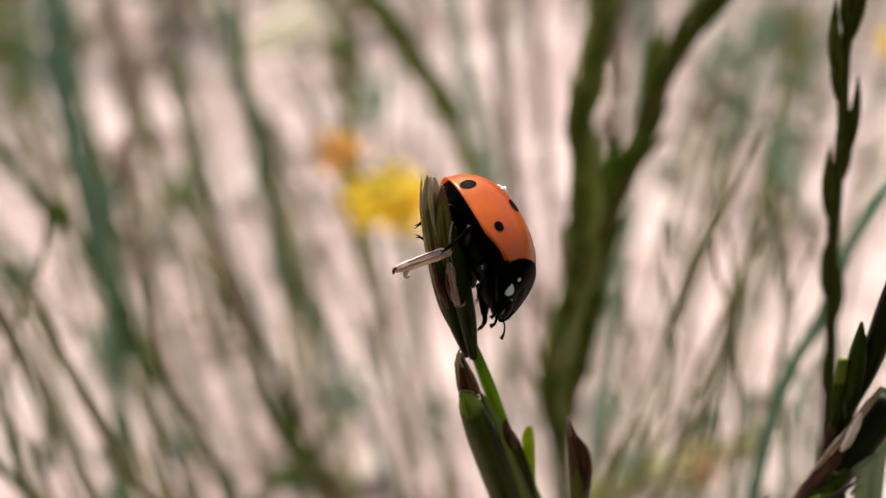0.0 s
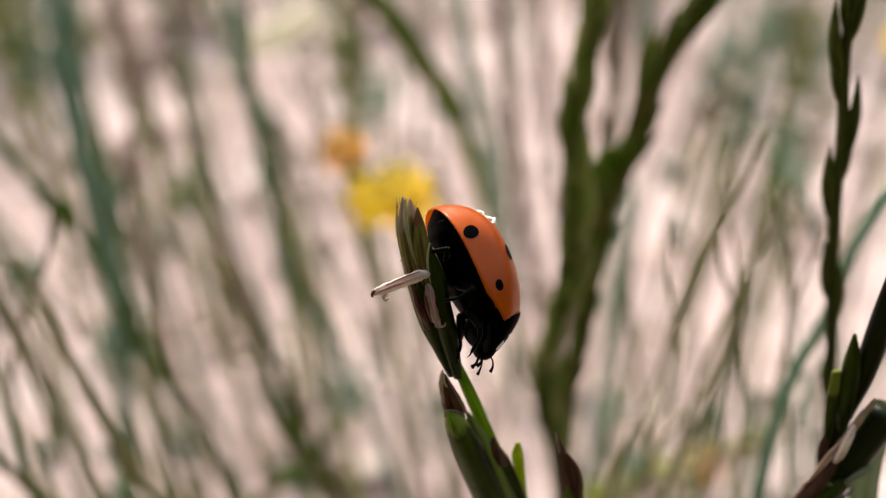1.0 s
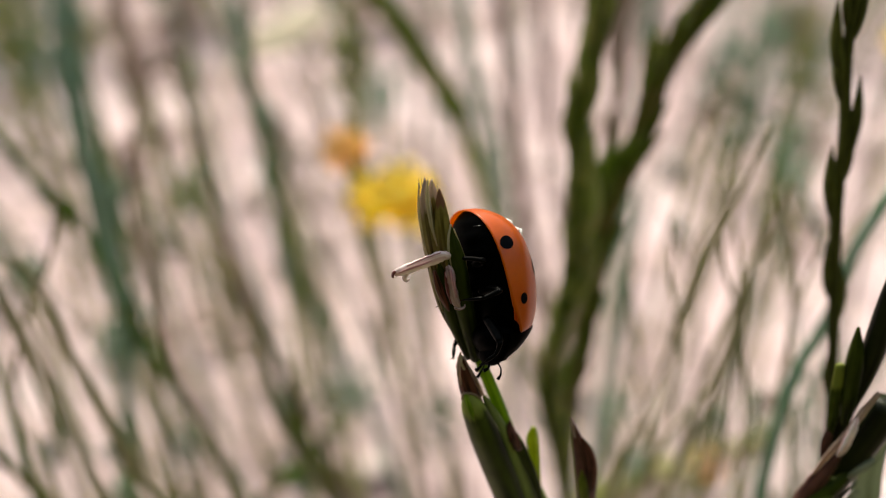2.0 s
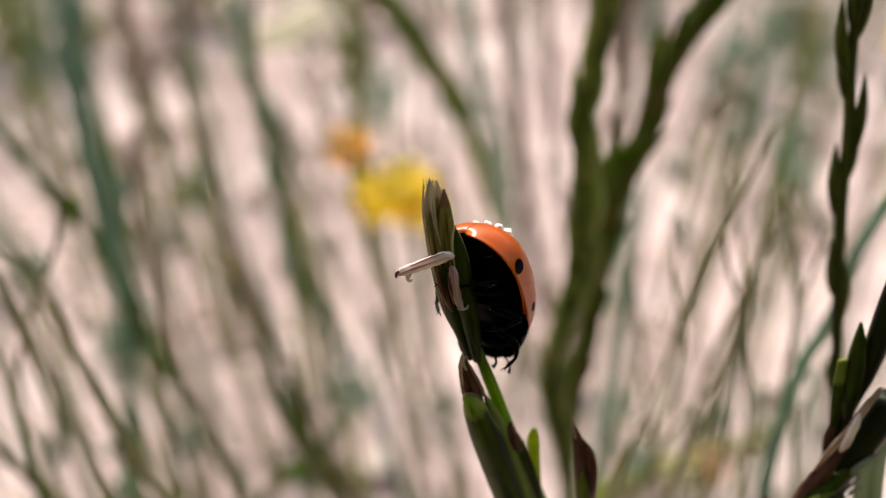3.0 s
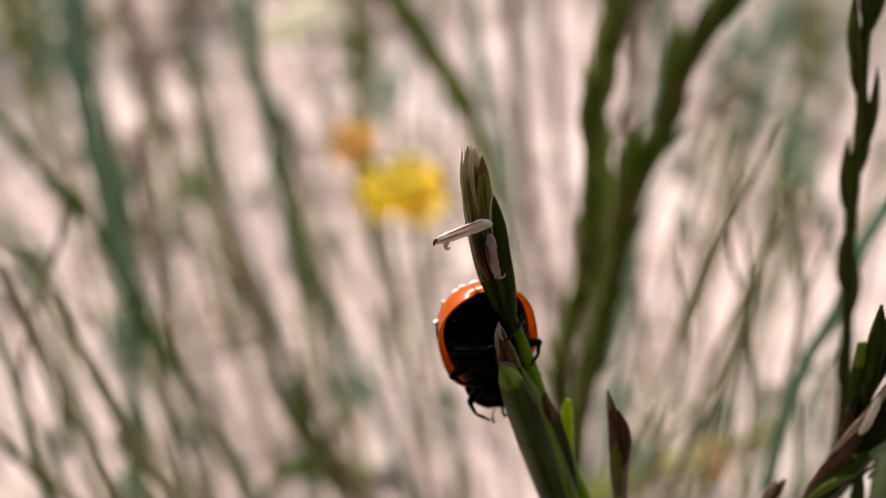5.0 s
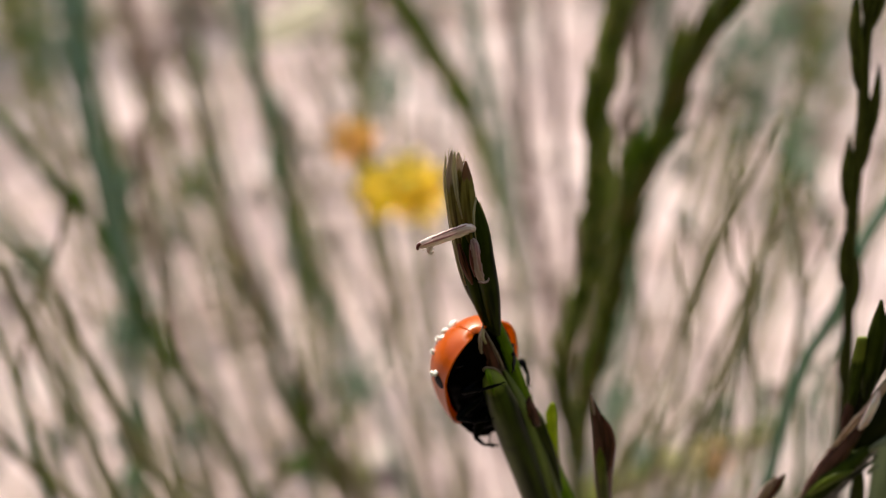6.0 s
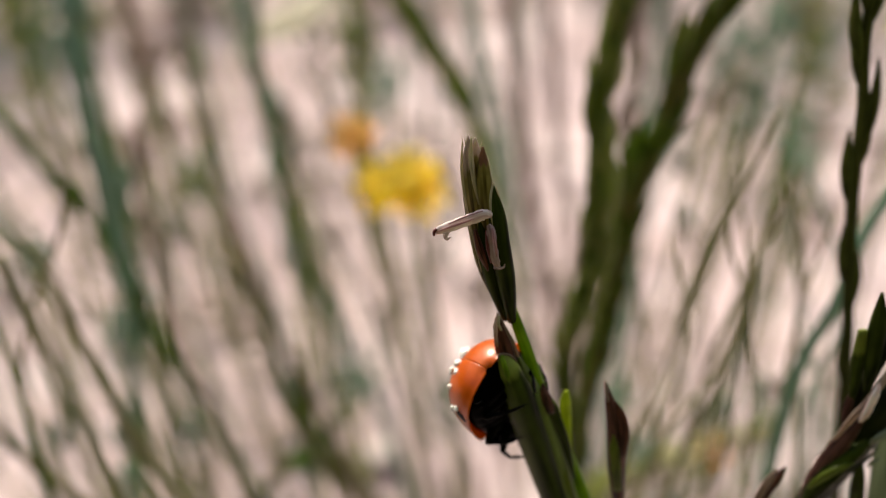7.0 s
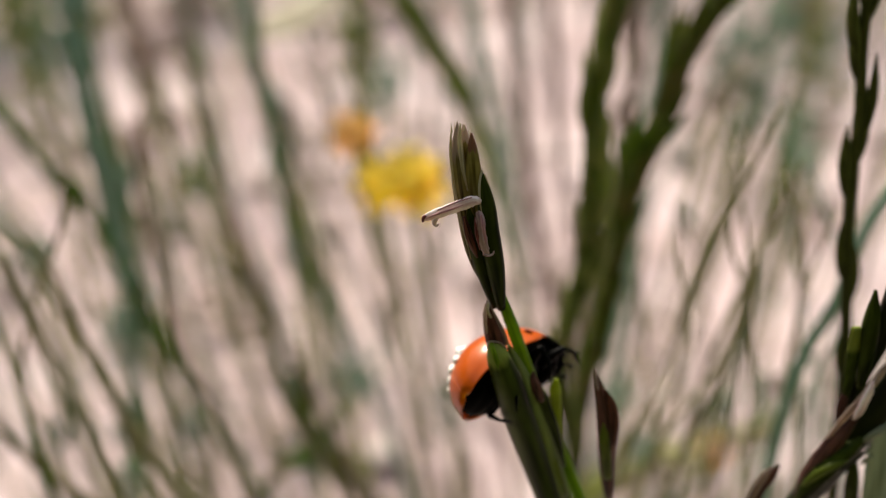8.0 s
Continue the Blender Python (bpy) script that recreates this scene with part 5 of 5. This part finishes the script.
def ladybird():
    top = thing("ladybird", "orange-red seven-spot ladybird clinging to the grass spike", "insect")
    for side in (-1, 1):
        wing_case(top, side)

    def scutellum(u, v):
        a, q = 2 * math.pi * u, 0.42 * v
        x, y = q * math.sin(a), 2.45 + q * 1.25 * math.cos(a)
        return wing_point(1 if x >= 0 else -1, y, math.degrees(abs(x) / 2.2), 0.022)
    part("shared_spot", sheet(scutellum, 24, 4), SPOT, top, "black spot across the seam")

    def belly(u, v):
        a = 2 * math.pi * u
        y = -3.08 + 6.63 * v
        s = min(1, abs((y + 0.05) / (3.06 if y < -0.05 else 3.70)))
        w = (2.34 - 0.04 * (y + 2.85)) * max(0.0, 1 - s ** 2.4) ** 0.5
        ridge = 0.16 * abs(math.sin(y * 4.2)) if y < 0.6 else 0.0
        z = math.sin(a)
        return Vector((w * math.cos(a), y, (0.35 + (z * 0.3 if z > 0 else z * (1.0 + ridge) * (1 - s ** 3)) * 1.0) - 0.1)) * MM
    under = part("belly", join([sheet(belly, 32, 40), blob((0, 0.0031, 0.0001), (0.0016, 0.0010, 0.0011), nu=20, nv=12)]), BLACK, top, "black ridged underside")
    for side in (-1, 1):
        for y in (-2.35, -1.85, -1.35, -0.9):
            a, b = Vector((side * (1.62 + 0.12 * y), y, -0.34)) * MM, Vector((side * (1.95 + 0.12 * y), y + 0.05, -0.10)) * MM
            part("segment_edge", tube([a, (a + b) / 2 - Vector((0, 0, 0.00004)), b], [0.00003, 0.00004, 0.00003], seg=6, steps=3), GLOSSY, under, "shiny edge of a belly segment")

    def neck_shield(u, v, lift=0.0):
        """u round the shield from one edge over the back, v from the wing cases to the head."""
        a = 2 * math.pi * u
        w = 1.86 - 0.30 * v - 0.52 * v ** 3
        top_z, low_z = 1.80 - 1.70 * v ** 1.35, -0.15 - 0.42 * v
        c, q = math.cos(a), math.sin(a)
        z = low_z + ((top_z - low_z) * q ** 0.85 if q > 0 else 0.25 * q)
        y = 2.96 + 1.22 * v - 0.18 * v * v * (1 - abs(c)) + 0.10 * q
        k = 1 + lift
        return Vector((w * k * math.copysign(abs(c) ** 0.8, c), y + lift * 0.6, z + lift * (z - low_z))) * MM
    shield = part("neck_shield", sheet(neck_shield, 40, 18), BLACK, top, "black neck shield with cream corners")
    for side in (-1, 1):
        def corner(u, v, side=side):
            a = 2 * math.pi * u
            uu = 0.068 + 0.034 * v * math.cos(a) + 0.014 * v * math.sin(2 * a)
            return neck_shield(uu if side > 0 else 0.5 - uu, 0.84 + 0.13 * v * math.sin(a), 0.015)
        part("cream_patch", sheet(corner, 20, 4), WHITE, shield, "cream corner patch")

        def shoulder(u, v, side=side):
            a = 2 * math.pi * u
            uu = 0.115 + 0.012 * v * math.cos(a)
            return neck_shield(uu if side > 0 else 0.5 - uu, 0.62 + 0.045 * v * math.sin(a), 0.015)
        part("cream_dot", sheet(shoulder, 14, 3), WHITE, shield, "small cream shoulder dot")
    turn = (-62, 0, 0)
    head = part("head", blob(Vector((0, 3.90, -0.42)) * MM, (0.00080, 0.00058, 0.00050), turn, nu=28, nv=16, power=0.92), BLACK, top, "small black head")
    for side in (-1, 1):
        part("eye", blob(Vector((side * 0.66, 4.00, -0.30)) * MM, (0.0002, 0.00022, 0.00022), nu=14, nv=10), SPOT, head, "shiny black eye")
        part("brow_spot", blob(Vector((side * 0.42, 4.10, -0.06)) * MM, (0.00013, 0.0001, 0.00006), turn, nu=12, nv=8), WHITE, head, "small cream spot")
        pts = [Vector(p) * MM for p in ((side * 0.55, 4.20, -0.55), (side * 0.85, 4.55, -0.62), (side * 1.0, 4.80, -0.82), (side * 1.0, 4.93, -1.00))]
        part("antenna", tube(pts, [0.00005, 0.00004, 0.00006, 0.00009], seg=7), LEG, head, "short clubbed antenna")
        pts = [Vector(p) * MM for p in ((side * 0.25, 4.15, -0.80), (side * 0.42, 4.40, -1.05), (side * 0.36, 4.45, -1.28))]
        part("palp", tube(pts, [0.00007, 0.00007, 0.00011], seg=7), LEG, head, "stubby mouth feeler")
    for side in (-1, 1):
        leg(top, side, (0.75, 2.05, -0.60), (1.95, 2.95, -0.85), (1.85, 3.50, -1.20), (1.40, 3.80, -1.55))
        leg(top, side, (0.85, 0.7, -0.55), (2.45, 1.00, -0.50), (2.05, 1.10, -1.20), (1.50, 0.95, -1.75))
        leg(top, side, (0.70, -0.5, -0.55), (1.8, -0.9, -0.55), (1.25, -1.2, -1.3), (0.55, -1.5, -1.95))
    for side, y, phi, s in ((1, -1.95, 8, 1.5), (-1, -2.1, 6, 1.2), (1, -1.4, 11, 1.6), (-1, -1.45, 14, 0.9), (1, -1.6, 15, 0.8), (-1, -1.3, 64, 0.7),
                            (-1, -1.62, 74, 0.7), (-1, -1.9, 40, 0.8), (-1, -2.2, 20, 0.9)):
        c = wing_point(side, y, phi, 0.03)
        bits = [blob(c + Vector([random.uniform(-1, 1) * 0.00010 for _ in range(3)]), [0.00013 * s * random.uniform(0.7, 1.3)] * 3, rough=0.5, nu=8, nv=6) for _ in range(4)]
        part("pollen_clump", join(bits), POLLEN, top, "clump of pale pollen grains")
    return top


BUG = ladybird()


# ---- litter, stones and far grass ----
def far_grass():
    """Thin dry and green stalks all round, past counting."""
    for name, label, mat, count, radius, seed in (("dry_grass", "thin dry straw stalks in a loose tuft", STRAW, 380, 0.0009, 3),
                                                  ("brown_grass", "thin brown dry stalks in a loose tuft", BROWN, 110, 0.0010, 4),
                                                  ("green_grass", "thin olive green stalks in a loose tuft", OLIVE, 260, 0.0010, 5),
                                                  ("grey_grass", "thin grey green stalks in a loose tuft", GREY_GREEN, 380, 0.0012, 6)):
        rng = random.Random(seed)
        pieces = []
        for _ in range(count):
            x, y = rng.uniform(-0.75, 0.75), rng.uniform(0.30, 1.6)
            fan = max(-0.42, min(0.38, 2.2 * (x - 0.04)))
            lean = Vector((fan + rng.gauss(0, 0.13), rng.gauss(0, 0.1), 1)).normalized()
            h = rng.uniform(0.06, 0.24) if y < 0.7 else rng.uniform(0.08, 0.35)
            bend = Vector((rng.gauss(0, 0.02), rng.gauss(0, 0.02), 0))
            a = Vector((x, y, -0.01))
            r = radius * rng.uniform(0.6, 1.6)
            pieces.append(tube([a, a + lean * h * 0.5, a + lean * h + bend], [r, r * 0.9, r * 0.25], seg=5, steps=3))
        tagged(new(name, mesh_of(name, join(pieces), mat)), label, "grass", kind="stuff")


def ground_litter():
    rng = random.Random(8)
    pieces = []
    for _ in range(520):
        x, y = rng.uniform(-0.7, 0.7), rng.uniform(0.22, 1.5)
        a = rng.uniform(0, math.pi)
        d = Vector((math.cos(a), math.sin(a), rng.uniform(-0.05, 0.25))) * rng.uniform(0.015, 0.06)
        p = Vector((x, y, rng.uniform(-0.004, 0.006)))
        r = rng.uniform(0.0007, 0.0022)
        pieces.append(tube([p - d, p + Vector((0, 0, 0.003)), p + d], [r, r, r * 0.5], seg=5, steps=2))
    tagged(new("straw_litter", mesh_of("straw_litter", join(pieces), STRAW)), "dry straw litter scattered on the soil", "litter", kind="stuff")
    stones = []
    for _ in range(60):
        x, y = rng.uniform(-0.7, 0.7), rng.uniform(0.25, 1.5)
        s = rng.uniform(0.003, 0.012)
        stones.append(blob((x, y, -0.002), (s, s * rng.uniform(0.6, 1), s * 0.5), (0, 0, rng.uniform(0, 180)), 0.5, 10, 7))
    tagged(new("pebbles", mesh_of("pebbles", join(stones), STONE)), "pale pinkish pebbles lying on the soil", "pebbles", kind="stuff")


def low_tuft():
    """Fine short grass in front of the ground to one side."""
    rng = random.Random(31)
    for name, label, mat, count in (("fine_grass", "fine olive green grass in a low tuft", OLIVE, 14), ("fine_grass", "fine pale straw in a low tuft", STRAW, 24), ("fine_grass", "fine grey green grass in a low tuft", GREY_GREEN, 16)):
        pieces = []
        for _ in range(count):
            y = rng.uniform(0.20, 0.40)
            x = rng.uniform(0.16, 0.42) * y * 1.15
            foot = Vector((x, y, -0.01))
            h = rng.uniform(0.3, 1.0) * (0.02 + max(0.0, 0.30 - 0.80 * y)) + 0.02
            lean = Vector((rng.gauss(0.25, 0.3), rng.gauss(0, 0.1), 1)) * h
            r = rng.uniform(0.0004, 0.0010)
            pieces.append(tube([foot, foot + lean * 0.5 + Vector((rng.gauss(0, 0.004), 0, 0)), foot + lean], [r, r, r * 0.2], seg=5, steps=3))
        tagged(new(name, mesh_of(name, join(pieces), mat)), label, "grass", kind="stuff")


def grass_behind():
    """Unseen tall grass added behind and beside the eye to block sky light."""
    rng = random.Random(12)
    for name, label, mat, count in (("meadow_grass", "unseen olive green grass stalks added behind the camera", OLIVE, 120), ("leafy_grass", "unseen dark green grass blades added behind the camera", MOTTLED, 1000)):
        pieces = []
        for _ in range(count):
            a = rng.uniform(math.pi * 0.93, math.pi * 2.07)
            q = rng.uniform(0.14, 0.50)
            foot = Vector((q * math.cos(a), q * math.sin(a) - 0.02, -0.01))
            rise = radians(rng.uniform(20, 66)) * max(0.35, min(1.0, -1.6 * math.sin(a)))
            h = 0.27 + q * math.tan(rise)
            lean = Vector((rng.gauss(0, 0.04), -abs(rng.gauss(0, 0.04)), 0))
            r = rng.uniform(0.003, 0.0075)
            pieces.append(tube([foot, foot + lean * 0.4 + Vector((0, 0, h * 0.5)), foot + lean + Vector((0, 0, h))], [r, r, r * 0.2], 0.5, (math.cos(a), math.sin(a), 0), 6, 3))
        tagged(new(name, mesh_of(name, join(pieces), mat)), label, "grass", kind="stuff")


def unseen_grass_ring():
    """Unseen tall grass added round the bare ground, thicker with distance, to darken reflections."""
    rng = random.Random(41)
    for name, label, mat, count in (("tall_grass", "unseen tall dark green grass added round the bare ground", DARK_GREEN, 4200), ("tall_grass", "unseen tall olive grass added round the bare ground", OLIVE, 1600),
                                    ("tall_grass", "unseen tall dry grass added round the bare ground", WIRY, 1600)):
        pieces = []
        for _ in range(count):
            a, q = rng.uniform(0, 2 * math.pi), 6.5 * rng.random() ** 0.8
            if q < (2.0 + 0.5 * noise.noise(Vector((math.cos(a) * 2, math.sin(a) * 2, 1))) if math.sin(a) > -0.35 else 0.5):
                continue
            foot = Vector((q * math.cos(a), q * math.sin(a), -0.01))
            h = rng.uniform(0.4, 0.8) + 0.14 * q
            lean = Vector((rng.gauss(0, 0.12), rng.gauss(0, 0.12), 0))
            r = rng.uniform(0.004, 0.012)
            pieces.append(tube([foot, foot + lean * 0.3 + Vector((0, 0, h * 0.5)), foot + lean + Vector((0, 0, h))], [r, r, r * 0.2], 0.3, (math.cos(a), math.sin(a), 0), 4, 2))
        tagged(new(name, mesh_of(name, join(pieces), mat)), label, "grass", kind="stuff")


unseen_grass_ring()
far_grass()
ground_litter()
low_tuft()
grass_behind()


# ---- what moves ----
def motions():
    walk(SPIKE, [
        (0, pose(0.00560, 0.04330, -0.00000, -0.00, -0.00, 0.00)),
        (0.5, pose(0.00512, 0.04316, -0.00004, -0.02, -0.00, 0.02)),
        (1, pose(0.01396, 0.04240, -0.00054, -0.07, -2.00, -0.04)),
        (1.5, pose(0.01266, 0.04277, -0.00033, -0.03, -1.60, 0.02)),
        (1.7, pose(0.01184, 0.04297, -0.00008, -0.02, -1.40, 0.02)),
        (2.8, pose(0.00898, 0.04325, 0.00004, 0.01, -0.80, -0.01)),
        (3, pose(0.00805, 0.04314, -0.00023, 0.01, -0.60, -0.01)),
        (3.5, pose(0.00962, 0.04301, -0.00033, 0.01, -1.00, -0.03)),
        (4, pose(0.00878, 0.04317, 0.00000, -0.01, -0.60, -0.01)),
        (4.5, pose(0.01046, 0.04323, 0.00042, -0.04, -0.90, -0.02)),
        (4.7, pose(0.01087, 0.04346, 0.00065, -0.02, -0.90, -0.02)),
        (5.8, pose(0.00885, 0.04415, 0.00093, 0.08, -0.50, -0.05)),
        (6, pose(0.00832, 0.04395, 0.00047, 0.09, -0.50, -0.05)),
        (6.5, pose(0.00795, 0.04413, 0.00067, 0.11, -0.40, -0.03)),
        (7, pose(0.00863, 0.04388, 0.00075, 0.04, -0.40, -0.05)),
        (7.5, pose(0.00738, 0.04428, 0.00073, 0.13, -0.30, -0.07)),
        (8, pose(0.00761, 0.04391, 0.00109, 0.00, -0.30, -0.06)),
    ])
    walk(SIDE_SPIKE, [
        (0, pose(0.02305, 0.04503, -0.00000, -0.00, -0.00, 0.00)),
        (0.5, pose(0.02290, 0.04493, -0.00002, -0.02, -0.00, 0.02)),
        (1, pose(0.02247, 0.04447, -0.00060, -0.07, -0.00, -0.04)),
        (1.5, pose(0.02249, 0.04477, -0.00040, -0.03, -0.00, 0.02)),
        (1.7, pose(0.02249, 0.04485, -0.00035, -0.02, -0.00, 0.02)),
        (2.8, pose(0.02248, 0.04510, -0.00024, 0.01, 0.00, -0.01)),
        (3, pose(0.02245, 0.04515, -0.00024, 0.01, 0.00, -0.01)),
        (3.5, pose(0.02237, 0.04505, -0.00041, 0.01, 0.00, -0.03)),
        (4, pose(0.02286, 0.04520, 0.00001, -0.01, -0.00, -0.01)),
        (4.5, pose(0.02310, 0.04522, 0.00023, -0.04, -0.00, -0.02)),
        (4.7, pose(0.02317, 0.04534, 0.00031, -0.02, -0.00, -0.02)),
        (5.8, pose(0.02329, 0.04585, 0.00032, 0.08, 0.00, -0.05)),
        (6, pose(0.02323, 0.04595, 0.00036, 0.09, 0.00, -0.05)),
        (6.5, pose(0.02318, 0.04601, 0.00035, 0.11, 0.00, -0.03)),
        (7, pose(0.02330, 0.04571, 0.00041, 0.04, 0.00, -0.05)),
        (7.5, pose(0.02294, 0.04608, 0.00031, 0.13, 0.00, -0.07)),
        (8, pose(0.02295, 0.04550, 0.00034, 0.00, 0.00, -0.06)),
    ])
    walk(BUG, [
        (0, pose(0.00132, 0.04384, 0.27528, -58.1, -63.5, -96.5)),
        (0.5, pose(0.00091, 0.04398, 0.27510, -70.9, -58.1, -76.9)),
        (1, pose(0.00046, 0.04351, 0.27366, -76.7, -38.7, -69.9)),
        (1.5, pose(0.00126, 0.04350, 0.27316, -86.6, -30.3, -72.2)),
        (1.7, pose(0.00132, 0.04368, 0.27320, -90.1, -31.3, -65.2)),
        (2.8, pose(0.00139, 0.04427, 0.27246, -80.1, -13.6, -42.4)),
        (3, pose(0.00120, 0.04426, 0.27225, -74.8, -8.0, -37.8)),
        (3.5, pose(0.00065, 0.04459, 0.27108, -79.7, -8.0, -15.3)),
        (4, pose(0.00158, 0.04450, 0.27067, -79.5, -3.2, -2.6)),
        (4.5, pose(0.00141, 0.04444, 0.26953, -82.1, -9.3, 3.6)),
        (4.7, pose(0.00155, 0.04443, 0.26891, -83.4, -11.8, 9.4)),
        (5.8, pose(0.00151, 0.04421, 0.26743, -83.0, -16.6, 38.0)),
        (6, pose(0.00123, 0.04402, 0.26646, -82.9, -17.5, 43.2)),
        (6.5, pose(0.00152, 0.04370, 0.26551, -81.9, -22.6, 49.0)),
        (7, pose(0.00227, 0.04400, 0.26473, -81.2, -31.7, 47.3)),
        (7.5, pose(0.00221, 0.04461, 0.26407, -81.9, -42.8, 45.9)),
        (8, pose(0.00247, 0.04513, 0.26443, -36.0, -69.2, -6.8)),
    ])
    for ob in SWAYING:
        late = 0.13 if ob is SWAYING[0] else 0.0
        walk(ob, [(t, Matrix.Translation(ob.location) @ pose(0, 0, 0, 0, lean + (late if t < 4 else 0.0), 0)) for t, lean in (
            (0, 0.00), (0.5, -0.05), (1, -0.22), (1.5, -0.20), (3, -0.17), (3.5, -0.20), (4, 0.00), (4.5, 0.05), (6, 0.12), (6.5, 0.07), (7, 0.17), (7.5, 0.07), (8, 0.07))])
    walk(KNOBBLY, [(t, Matrix.Translation(KNOBBLY.location) @ pose(0, 0, 0, 0, lean, 0)) for t, lean in (
        (0, 0.020), (0.5, 0.007), (1, -0.047), (1.5, -0.060), (3, -0.060), (3.5, -0.074), (4, -0.034), (4.5, 0.000), (6, 0.027), (6.5, 0.013), (7, 0.034), (7.5, 0.000), (8, 0.000))])
    for i, (ob, hip, side) in enumerate(LEGS):
        rows = []
        for k in range(25):
            t = 8.0 * k / 24
            swing = math.sin(2 * math.pi * (1.4 * t + 0.5 * (i % 2))) * (9 if t < 7.9 else 4)
            rows.append((t, Matrix.Translation(hip) @ pose(0, 0, 0, 0.3 * swing, 0, swing * side)))
        walk(ob, rows)


motions()
